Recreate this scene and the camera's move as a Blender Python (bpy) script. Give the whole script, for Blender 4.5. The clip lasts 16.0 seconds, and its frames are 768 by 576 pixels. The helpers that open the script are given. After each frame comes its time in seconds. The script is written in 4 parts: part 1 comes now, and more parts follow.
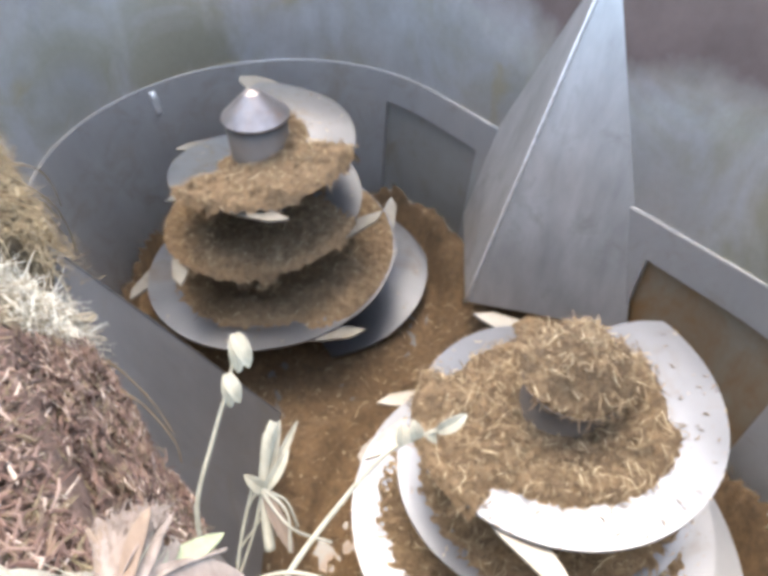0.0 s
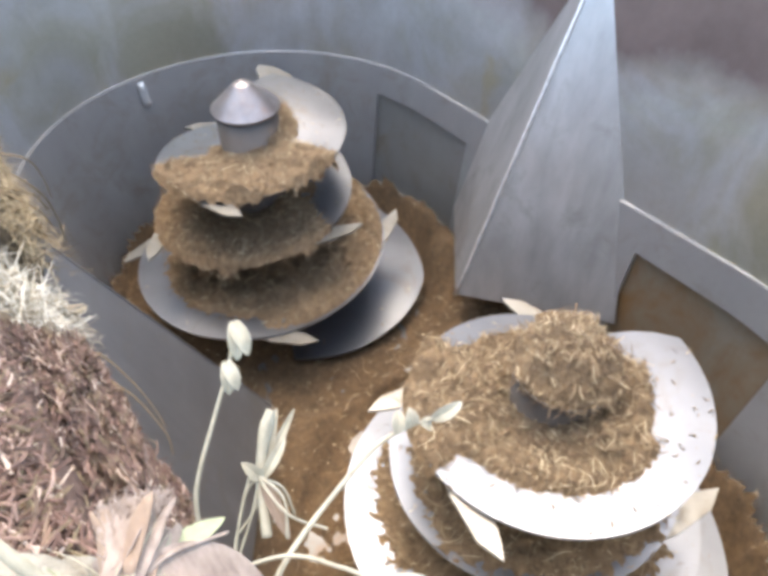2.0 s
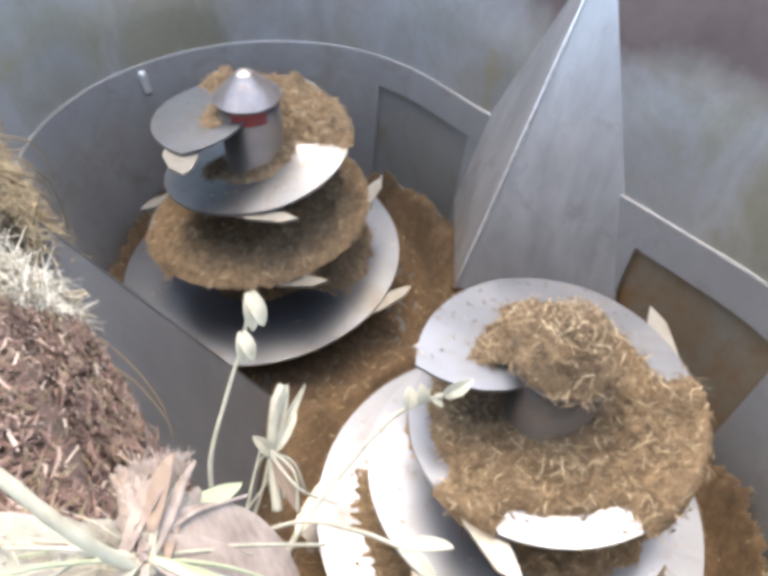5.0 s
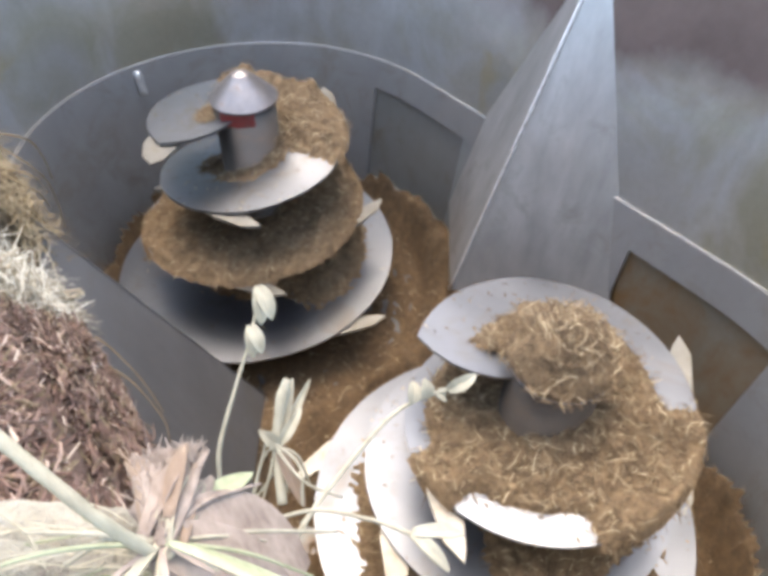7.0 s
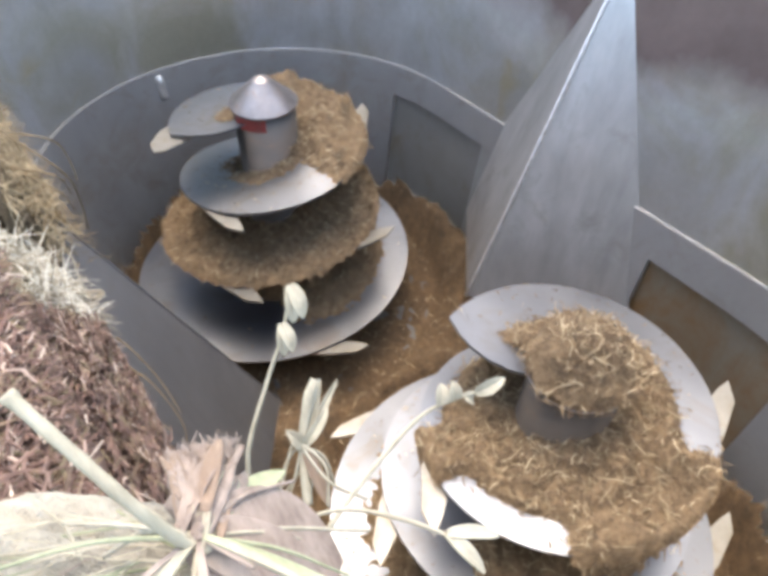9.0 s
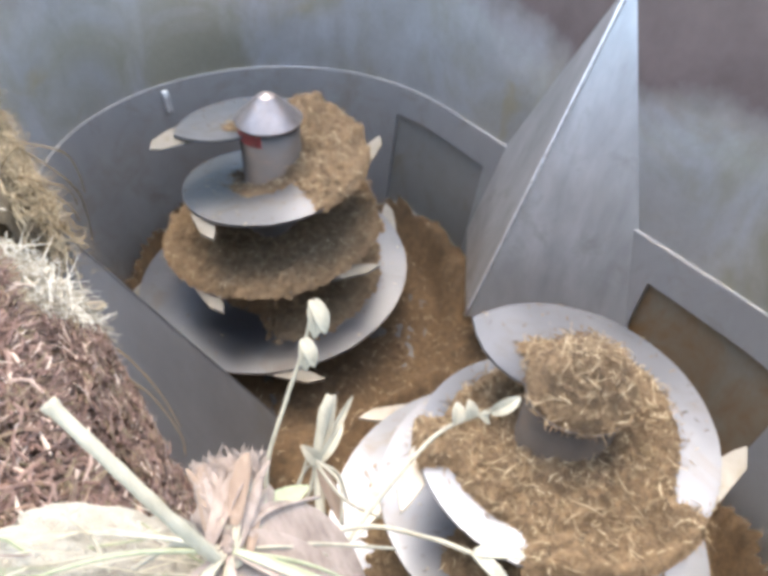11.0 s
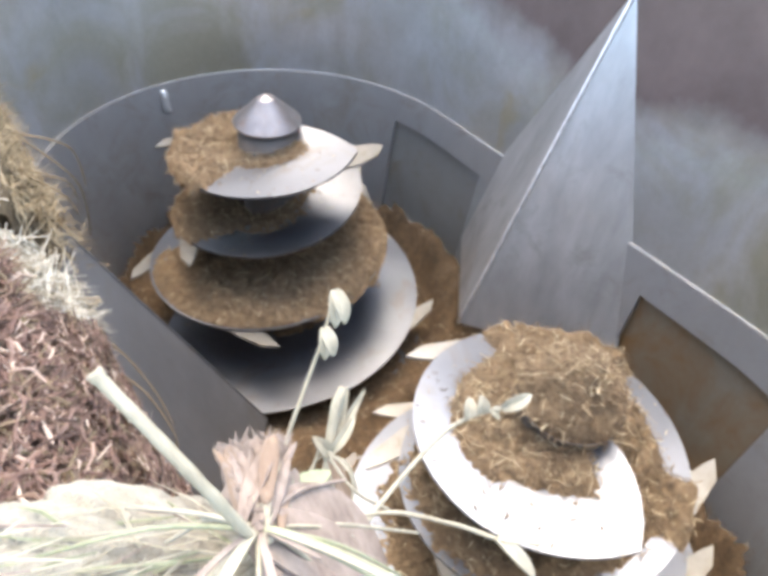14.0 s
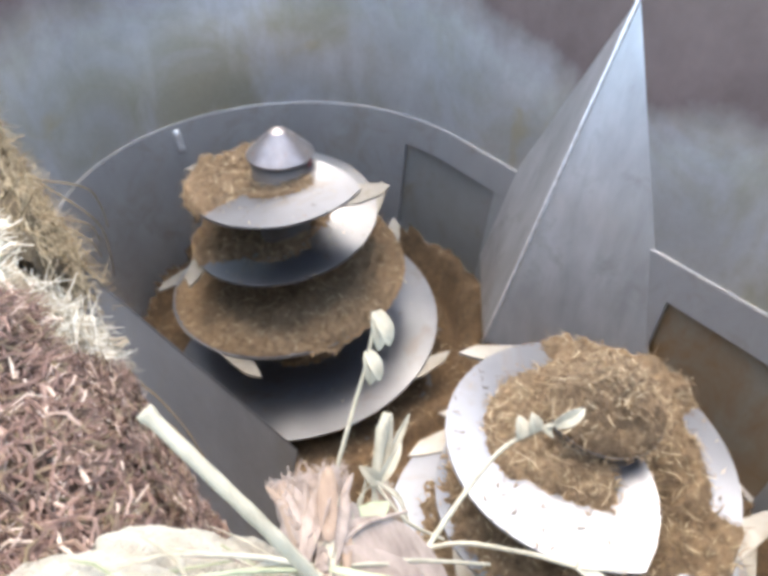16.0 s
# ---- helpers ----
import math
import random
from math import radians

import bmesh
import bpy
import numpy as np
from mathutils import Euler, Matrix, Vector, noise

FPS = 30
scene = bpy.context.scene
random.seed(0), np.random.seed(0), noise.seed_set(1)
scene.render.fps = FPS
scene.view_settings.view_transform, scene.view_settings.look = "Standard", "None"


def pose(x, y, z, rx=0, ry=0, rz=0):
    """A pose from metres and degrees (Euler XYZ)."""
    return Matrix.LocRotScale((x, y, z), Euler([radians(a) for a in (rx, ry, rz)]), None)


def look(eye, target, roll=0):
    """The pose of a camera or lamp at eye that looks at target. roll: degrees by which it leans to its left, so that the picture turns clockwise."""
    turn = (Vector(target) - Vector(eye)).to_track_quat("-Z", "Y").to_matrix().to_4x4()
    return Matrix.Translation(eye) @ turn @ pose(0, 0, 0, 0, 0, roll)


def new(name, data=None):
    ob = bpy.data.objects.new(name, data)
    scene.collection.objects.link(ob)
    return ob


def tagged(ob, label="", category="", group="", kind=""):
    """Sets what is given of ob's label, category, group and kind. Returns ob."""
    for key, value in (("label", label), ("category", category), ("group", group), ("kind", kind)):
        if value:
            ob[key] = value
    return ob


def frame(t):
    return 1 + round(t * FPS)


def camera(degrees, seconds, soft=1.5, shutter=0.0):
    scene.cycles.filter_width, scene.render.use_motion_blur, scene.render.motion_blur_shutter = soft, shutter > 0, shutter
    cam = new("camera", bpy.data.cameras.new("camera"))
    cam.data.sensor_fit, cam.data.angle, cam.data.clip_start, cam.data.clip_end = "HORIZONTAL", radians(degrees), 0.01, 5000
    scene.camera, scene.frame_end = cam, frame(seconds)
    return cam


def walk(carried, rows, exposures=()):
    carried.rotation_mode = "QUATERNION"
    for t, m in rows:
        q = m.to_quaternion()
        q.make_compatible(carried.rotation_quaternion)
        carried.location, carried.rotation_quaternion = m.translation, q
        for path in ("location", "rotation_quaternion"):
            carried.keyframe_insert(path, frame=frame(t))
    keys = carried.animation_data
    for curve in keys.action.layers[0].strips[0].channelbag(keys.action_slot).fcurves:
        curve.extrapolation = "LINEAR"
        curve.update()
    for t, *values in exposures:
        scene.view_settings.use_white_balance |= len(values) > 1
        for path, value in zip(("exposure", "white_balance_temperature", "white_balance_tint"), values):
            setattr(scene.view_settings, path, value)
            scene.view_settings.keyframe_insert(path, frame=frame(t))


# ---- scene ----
cam = camera(62.0, 16.0, soft=4.4)
PATH = [
    (0, (-1.207, -1.642, 2.95), (-0.364, -0.507, 1.535), -1.3),
    (0.5, (-1.209, -1.645, 2.949), (-0.357, -0.534, 1.522), -0.5),
    (1, (-1.205, -1.649, 2.956), (-0.359, -0.539, 1.524), -1.0),
    (1.5, (-1.211, -1.647, 2.951), (-0.357, -0.54, 1.52), -0.8),
    (2, (-1.214, -1.643, 2.951), (-0.355, -0.54, 1.521), -0.3),
    (2.5, (-1.216, -1.64, 2.949), (-0.361, -0.538, 1.516), -0.3),
    (3, (-1.219, -1.639, 2.942), (-0.363, -0.536, 1.51), -0.4),
    (3.5, (-1.223, -1.639, 2.943), (-0.367, -0.541, 1.507), -0.3),
    (4, (-1.224, -1.643, 2.943), (-0.367, -0.55, 1.504), 0.3),
    (4.5, (-1.226, -1.644, 2.942), (-0.371, -0.554, 1.5), 0.5),
    (7, (-1.241, -1.645, 2.943), (-0.364, -0.565, 1.506), 1.5),
    (7.5, (-1.239, -1.639, 2.94), (-0.369, -0.534, 1.519), 1.2),
    (8, (-1.243, -1.641, 2.943), (-0.381, -0.526, 1.523), 1.0),
    (8.5, (-1.244, -1.64, 2.944), (-0.393, -0.52, 1.523), 0.4),
    (9, (-1.251, -1.64, 2.939), (-0.401, -0.521, 1.516), 1.0),
    (11.5, (-1.276, -1.631, 2.94), (-0.378, -0.474, 1.578), 3.7),
    (12, (-1.287, -1.636, 2.941), (-0.38, -0.461, 1.6), 5.1),
    (12.5, (-1.285, -1.628, 2.947), (-0.396, -0.441, 1.606), 3.9),
    (13, (-1.291, -1.622, 2.941), (-0.386, -0.454, 1.593), 4.4),
    (13.5, (-1.292, -1.622, 2.93), (-0.386, -0.465, 1.573), 4.7),
    (14, (-1.287, -1.629, 2.935), (-0.373, -0.489, 1.57), 4.9),
    (14.5, (-1.284, -1.632, 2.934), (-0.384, -0.479, 1.571), 4.4),
    (15, (-1.288, -1.628, 2.933), (-0.383, -0.469, 1.578), 3.8),
    (15.5, (-1.296, -1.622, 2.934), (-0.387, -0.413, 1.627), 2.0),
    (16, (-1.293, -1.613, 2.922), (-0.397, -0.397, 1.611), -0.3),
]
walk(cam, [(t, look(eye, target, roll)) for t, eye, target, roll in PATH], [(0.0, 3.12, 7950, 7.5), (4.5, 3.12, 7950, 7.5), (7.0, 2.90, 8000, 7.5), (9.0, 2.93, 8000, 7.5), (11.5, 3.10, 7900, 7.5), (16.0, 3.08, 7850, 7.5)])

# ---- light ----
SUN_UP, SUN_ROUND = 72.0, 68.0     # height over the horizon, direction it comes from (degrees from +x towards +y)
world = bpy.data.worlds.new("sky")
world.use_nodes = True
scene.world = world
wn = world.node_tree
sky = wn.nodes.new("ShaderNodeTexSky")
sky.sky_type = 'NISHITA'
sky.sun_disc = False
sky.sun_elevation = radians(SUN_UP)
sky.sun_rotation = radians(90 - SUN_ROUND)
sky.dust_density = 2.0
wn.nodes["Background"].inputs["Strength"].default_value = 0.15
wn.links.new(sky.outputs[0], wn.nodes["Background"].inputs[0])
sun = new("sun", bpy.data.lights.new("sun", 'SUN'))
sun.data.energy = 0.22
sun.data.angle = radians(60)
sun.data.color = (1.0, 0.95, 0.87)
_su, _sr = radians(SUN_UP), radians(SUN_ROUND)
sun.matrix_world = look((8 * math.cos(_su) * math.cos(_sr), 8 * math.cos(_su) * math.sin(_sr), 8 * math.sin(_su)), (0, 0, 0))


# ---- materials ----
def material(name, rough=0.6, metal=0.0):
    m = bpy.data.materials.new(name)
    m.use_nodes = True
    b = m.node_tree.nodes["Principled BSDF"]
    b.inputs["Roughness"].default_value = rough
    b.inputs["Metallic"].default_value = metal
    return m, m.node_tree, b


def noise_node(nt, scale, detail=4.0, rough=0.55, stretch=None, coord="Object", distort=0.0):
    tc = nt.nodes.new("ShaderNodeTexCoord")
    out = tc.outputs[coord]
    if stretch:
        mp = nt.nodes.new("ShaderNodeMapping")
        mp.inputs["Scale"].default_value = stretch
        nt.links.new(out, mp.inputs[0])
        out = mp.outputs[0]
    n = nt.nodes.new("ShaderNodeTexNoise")
    n.inputs["Scale"].default_value = scale
    n.inputs["Detail"].default_value = detail
    n.inputs["Roughness"].default_value = rough
    n.inputs["Distortion"].default_value = distort
    nt.links.new(out, n.inputs["Vector"])
    return n.outputs["Fac"]


def ramp(nt, fac, stops):
    r = nt.nodes.new("ShaderNodeValToRGB")
    els = r.color_ramp.elements
    while len(els) < len(stops):
        els.new(0.5)
    for e, (p, c) in zip(els, stops):
        e.position = p
        e.color = (*c, 1) if len(c) == 3 else c
    nt.links.new(fac, r.inputs[0])
    return r.outputs[0]


def mix(nt, fac, a, b, kind='MIX'):
    m = nt.nodes.new("ShaderNodeMix")
    m.data_type = 'RGBA'
    m.blend_type = kind
    for s, v in ((m.inputs[0], fac), (m.inputs[6], a), (m.inputs[7], b)):
        if isinstance(v, (int, float)):
            s.default_value = v
        elif isinstance(v, tuple):
            s.default_value = (*v, 1)
        else:
            nt.links.new(v, s)
    return m.outputs[2]


def bump(nt, b, fac, strength, dist=0.01):
    n = nt.nodes.new("ShaderNodeBump")
    n.inputs["Strength"].default_value = strength
    n.inputs["Distance"].default_value = dist
    nt.links.new(fac, n.inputs["Height"])
    nt.links.new(n.outputs[0], b.inputs["Normal"])


def grey(v):
    return (v, v, v)


def steel(name, base, dark, stain, rough, metal=0.8, scale=3.0, streak=(1, 1, 1), stain_lo=0.55, stain_hi=0.75):
    m, nt, b = material(name, rough, metal)
    big = noise_node(nt, scale, 5, 0.6, streak)
    fine = noise_node(nt, scale * 14, 5, 0.65, streak)
    c = mix(nt, ramp(nt, big, [(0.3, grey(0)), (0.7, grey(1))]), base, dark)
    smear = noise_node(nt, scale * 0.55, 5, 0.6, None, "Object", 1.2)
    c = mix(nt, ramp(nt, smear, [(0.42, grey(0)), (0.68, grey(0.45))]), c, tuple(0.55 * p + 0.45 * q for p, q in zip(dark, stain)))
    st = noise_node(nt, scale * 1.7, 6, 0.7, None, "Object", 0.6)
    c = mix(nt, ramp(nt, st, [(stain_lo, grey(0)), (stain_hi, grey(1))]), c, stain)
    c = mix(nt, ramp(nt, fine, [(0.35, grey(0.0)), (0.75, grey(0.14))]), c, dark)
    nt.links.new(c, b.inputs["Base Color"])
    r = ramp(nt, st, [(0.3, grey(max(0.05, rough - 0.08))), (0.7, grey(rough + 0.12))])
    nt.links.new(r, b.inputs["Roughness"])
    bump(nt, b, big, 0.25, 0.02)
    return m


def fibre(name, cols, rough=0.85):
    """Stems and chaff: each loose piece takes its own colour."""
    m, nt, b = material(name, rough)
    g = nt.nodes.new("ShaderNodeNewGeometry")
    c = ramp(nt, g.outputs["Random Per Island"], [(i / max(1, len(cols) - 1), col) for i, col in enumerate(cols)])
    n = noise_node(nt, 60, 3)
    c = mix(nt, ramp(nt, n, [(0.3, grey(0.0)), (0.8, grey(0.35))]), c, cols[0])
    nt.links.new(c, b.inputs["Base Color"])
    return m


def crumb(name, cols, scale=30):
    """Matted chopped feed."""
    m, nt, b = material(name, 0.9)
    a = noise_node(nt, scale, 6, 0.7)
    f = noise_node(nt, scale * 5, 4, 0.7, (1, 1, 0.5))
    c = ramp(nt, a, [(0.28 + 0.44 * i / (len(cols) - 1), col) for i, col in enumerate(cols)])
    c = mix(nt, ramp(nt, f, [(0.4, grey(0)), (0.75, grey(0.7))]), c, cols[-1])
    nt.links.new(c, b.inputs["Base Color"])
    bump(nt, b, f, 0.8, 0.012)
    return m


def flight_steel():
    """Steel polished by the feed: soft scratches round the auger and a thin brown film in places."""
    m, nt, b = material("polished_flight_steel", 0.3, 0.9)
    cloud = noise_node(nt, 2.6, 4, 0.5)
    c = mix(nt, ramp(nt, cloud, [(0.35, grey(0)), (0.7, grey(1))]), (0.185, 0.197, 0.222), (0.145, 0.156, 0.178))
    film = noise_node(nt, 4.5, 6, 0.6, None, "Object", 0.8)
    c = mix(nt, ramp(nt, film, [(0.55, grey(0)), (0.80, grey(0.7))]), c, (0.14, 0.115, 0.085))
    speck = noise_node(nt, 70, 3, 0.6)
    c = mix(nt, ramp(nt, speck, [(0.66, grey(0)), (0.74, grey(0.6))]), c, (0.14, 0.10, 0.06))
    nt.links.new(c, b.inputs["Base Color"])
    nt.links.new(ramp(nt, film, [(0.35, grey(0.36)), (0.75, grey(0.5))]), b.inputs["Roughness"])
    bump(nt, b, noise_node(nt, 40, 3, 0.5), 0.04, 0.004)
    return m


M_FLIGHT = flight_steel()
M_TUBE = steel("tube_steel", (0.085, 0.078, 0.074), (0.06, 0.053, 0.048), (0.13, 0.085, 0.06), 0.48, 0.35, 5.0)
M_CONE = steel("cone_steel", (0.25, 0.24, 0.245), (0.16, 0.15, 0.155), (0.22, 0.155, 0.13), 0.36, 0.75, 9.0, (1.6, 1.6, 0.5))
M_TUBE_DIRTY = steel("feed_smeared_tube", (0.055, 0.046, 0.040), (0.040, 0.032, 0.026), (0.075, 0.052, 0.036), 0.6, 0.1, 7.0)
M_WALL_LOW = steel("scoured_wall_steel", (0.43, 0.436, 0.446), (0.33, 0.332, 0.338), (0.32, 0.294, 0.255), 0.42, 0.7, 2.2, (1, 1, 0.6), 0.48, 0.72)
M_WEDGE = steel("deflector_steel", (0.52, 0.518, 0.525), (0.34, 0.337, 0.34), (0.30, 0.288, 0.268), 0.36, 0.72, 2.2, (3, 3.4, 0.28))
M_KNIFE = steel("knife_steel", (0.24, 0.235, 0.22), (0.185, 0.178, 0.162), (0.165, 0.138, 0.105), 0.35, 0.5, 9.0)
M_FLOOR = steel("floor_steel", (0.16, 0.16, 0.165), (0.09, 0.09, 0.09), (0.16, 0.10, 0.06), 0.45, 0.6, 2.5)
# the deflector steel again, darkened: shade of the near-side deflector as colour
M_WEDGE_SHADED = steel("shaded_deflector_steel", (0.20, 0.198, 0.20), (0.15, 0.147, 0.147), (0.18, 0.165, 0.145), 0.5, 0.6, 2.2, (3, 3.4, 0.28))
M_WELD = steel("weld_metal", (0.78, 0.78, 0.78), (0.55, 0.55, 0.55), (0.40, 0.36, 0.32), 0.35, 0.7, 30.0)
M_SEAM = steel("seam_metal", (0.46, 0.46, 0.47), (0.33, 0.33, 0.33), (0.34, 0.30, 0.26), 0.38, 0.7, 18.0)
M_DOOR_GREY = steel("grey_door_steel", (0.30, 0.30, 0.295), (0.22, 0.215, 0.205), (0.22, 0.17, 0.12), 0.45, 0.6, 1.4, (1, 1, 1), 0.5, 0.76)
M_DOOR = steel("stained_door_steel", (0.22, 0.20, 0.165), (0.16, 0.135, 0.10), (0.185, 0.105, 0.045), 0.45, 0.4, 1.4, (1, 1, 1), 0.36, 0.62)
M_RED = steel("red_paint", (0.30, 0.035, 0.03), (0.18, 0.03, 0.03), (0.14, 0.08, 0.06), 0.5, 0.0, 12.0)
M_FEED = crumb("chopped_feed", [(0.050, 0.034, 0.021), (0.14, 0.093, 0.053), (0.26, 0.183, 0.11)])
M_FEED_BITS = fibre("feed_bits", [(0.065, 0.043, 0.026), (0.15, 0.101, 0.060), (0.11, 0.073, 0.044), (0.22, 0.158, 0.098), (0.17, 0.12, 0.072), (0.31, 0.238, 0.152), (0.58, 0.49, 0.34)])
M_HAY = crumb("hay_mat", [(0.032, 0.018, 0.014), (0.075, 0.043, 0.033), (0.132, 0.081, 0.063)], 24)
M_HAY_RED = fibre("hay_stems_red", [(0.042, 0.026, 0.020), (0.111, 0.061, 0.048), (0.147, 0.083, 0.067), (0.094, 0.059, 0.042), (0.177, 0.139, 0.080), (0.212, 0.126, 0.100), (0.124, 0.074, 0.060), (0.260, 0.169, 0.137), (0.590, 0.484, 0.401)])
M_STRAW = fibre("straw_stems", [(0.075, 0.053, 0.029), (0.156, 0.112, 0.062), (0.263, 0.200, 0.119), (0.450, 0.375, 0.250)])
M_STRAW_MAT = crumb("straw_mat", [(0.065, 0.046, 0.026), (0.156, 0.117, 0.072), (0.299, 0.240, 0.163)], 22)
M_HAY_OLIVE = crumb("olive_hay_mat", [(0.03, 0.021, 0.012), (0.08, 0.056, 0.03), (0.15, 0.11, 0.06)], 22)
M_STRAW_PALE = fibre("bleached_straw", [(0.198, 0.160, 0.110), (0.440, 0.385, 0.297), (0.638, 0.594, 0.495), (0.800, 0.770, 0.671)])
M_PALE_MAT = crumb("bleached_mat", [(0.13, 0.108, 0.085), (0.22, 0.20, 0.162), (0.32, 0.302, 0.258)], 14)
M_FEED_FLOOR = crumb("floor_feed", [(0.03, 0.02, 0.012), (0.085, 0.052, 0.027), (0.16, 0.10, 0.05)], 22)


def leaf_material(name, c0, c1):
    m, nt, b = material(name, 0.7)
    n = noise_node(nt, 60, 6, 0.7, (1, 0.35, 0.4))
    nt.links.new(ramp(nt, n, [(0.34, c0), (0.64, c1)]), b.inputs["Base Color"])
    bump(nt, b, n, 0.3, 0.003)
    return m


M_LEAF = leaf_material("bleached_leaf", (0.19, 0.17, 0.125), (0.32, 0.295, 0.23))
M_LEAF_GREEN = leaf_material("pale_green_leaf", (0.15, 0.165, 0.095), (0.26, 0.275, 0.18))
M_LEAF_TAN = leaf_material("tan_leaf", (0.12, 0.078, 0.055), (0.21, 0.15, 0.11))
M_PALE_PINK = leaf_material("pinkish_leaf", (0.115, 0.083, 0.068), (0.265, 0.212, 0.182))
M_PALE = fibre("dry_plant", [(0.24, 0.21, 0.15), (0.36, 0.33, 0.25), (0.48, 0.45, 0.36)])
M_GROUND = crumb("yard_dirt", [(0.10, 0.075, 0.05), (0.20, 0.16, 0.11), (0.30, 0.25, 0.18)], 3)


# ---- mesh helpers ----
def finish(name, bm, mat, smooth=False):
    me = bpy.data.meshes.new(name)
    bmesh.ops.recalc_face_normals(bm, faces=bm.faces[:])
    bm.to_mesh(me)
    bm.free()
    if smooth:
        for p in me.polygons:
            p.use_smooth = True
    me.materials.append(mat)
    return me


def part(name, bm, mat, parent=None, label="", smooth=False):
    ob = new(name, finish(name, bm, mat, smooth))
    if parent:
        ob.parent = parent
    return tagged(ob, label)


def raw(name, verts, faces, mat, parent=None, label="", smooth=False):
    me = bpy.data.meshes.new(name)
    me.from_pydata(verts, [], faces)
    me.update()
    if smooth:
        for p in me.polygons:
            p.use_smooth = True
    me.materials.append(mat)
    ob = new(name, me)
    if parent:
        ob.parent = parent
    return tagged(ob, label)


def lathe(profile, seg=48, cap=True):
    bm = bmesh.new()
    rings = [[bm.verts.new((r * math.cos(2 * math.pi * i / seg), r * math.sin(2 * math.pi * i / seg), z)) for i in range(seg)] for r, z in profile]
    for a, b in zip(rings, rings[1:]):
        for i in range(seg):
            j = (i + 1) % seg
            bm.faces.new((a[i], a[j], b[j], b[i]))
    if cap:
        bm.faces.new(rings[0][::-1])
        bm.faces.new(rings[-1])
    return bm


class Bits:
    """Many thin bent slivers, gathered into one mesh."""
    def __init__(self, seed):
        self.v, self.f, self.rng = [], [], random.Random(seed)

    def add(self, p, d, length, width, up, bend=0.2):
        d = Vector(d).normalized()
        side = d.cross(Vector(up))
        if side.length < 1e-4:
            side = d.cross(Vector((1, 0, 0)))
        side.normalize()
        nrm = side.cross(d)
        r = self.rng
        c = (r.uniform(-1, 1) * bend * length, r.uniform(-1, 1) * bend * length * 0.6)
        k = len(self.v)
        p = Vector(p)
        for s, w in ((-0.5, 0.5), (0.0, 1.0), (0.5, 0.4)):
            o = p + d * (s * length) + (side * c[0] + nrm * c[1]) * (0.25 - s * s) * 4
            self.v.append(o - side * width * 0.5 * w)
            self.v.append(o + nrm * width * 0.45 * w)
            self.v.append(o + side * width * 0.5 * w)
        for q in (0, 3):
            for a, b in ((0, 1), (1, 2), (2, 0)):
                self.f.append((k + q + a, k + q + b, k + q + b + 3, k + q + a + 3))

    def make(self, name, mat, parent=None, label=""):
        return raw(name, [tuple(x) for x in self.v], self.f, mat, parent, label)


def smoothstep(a, b, x):
    if a == b:
        return float(x >= a)
    t = min(1.0, max(0.0, (x - a) / (b - a)))
    return t * t * (3 - 2 * t)


# ---- tub: an oval with its long axis along y, an auger in each half ----
HALF = 1.02                     # from the middle to each auger
SEAM = 1.05                     # height of the seam between lower and upper wall
RIM = 2.20
DOORS = ((0.60, 1.37, 0.22, 0.865), (-1.36, -0.59, 0.22, 0.85))      # along y, from floor up


def reach(z):
    """Half width of the tub at the height z."""
    return 1.03 + 0.148 * z / SEAM if z < SEAM else 1.178 + 0.12 * (z - SEAM)


def stations():
    """Stops along the tub's outline as (end, angle or y), counter-clockwise from the middle of the far side."""
    far = sorted({0.0, 0.3, 0.6, 0.8, 1.02} | {0.45})
    out = [("e", y) for y in far]
    arc = sorted({180 * i / 40 for i in range(1, 40)} | {18.2})
    out += [("n", a) for a in arc]
    out += [("w", y) for y in [1.02 - 2.04 * i / 16 for i in range(17)]]
    out += [("s", a) for a in sorted({180 + 180 * i / 40 for i in range(1, 40)} | {343.0})]
    out += [("e", y) for y in (-1.02, -0.8, -0.59, -0.3)]
    return out


STOPS = stations()


def spot(stop, w):
    side, k = stop
    if side == "e":
        return (w, k)
    if side == "w":
        return (-w, k)
    a = radians(k)
    return (w * math.cos(a), (HALF if side == "n" else -HALF) + w * math.sin(a))


def oval(w):
    return [spot(q, w) for q in STOPS]


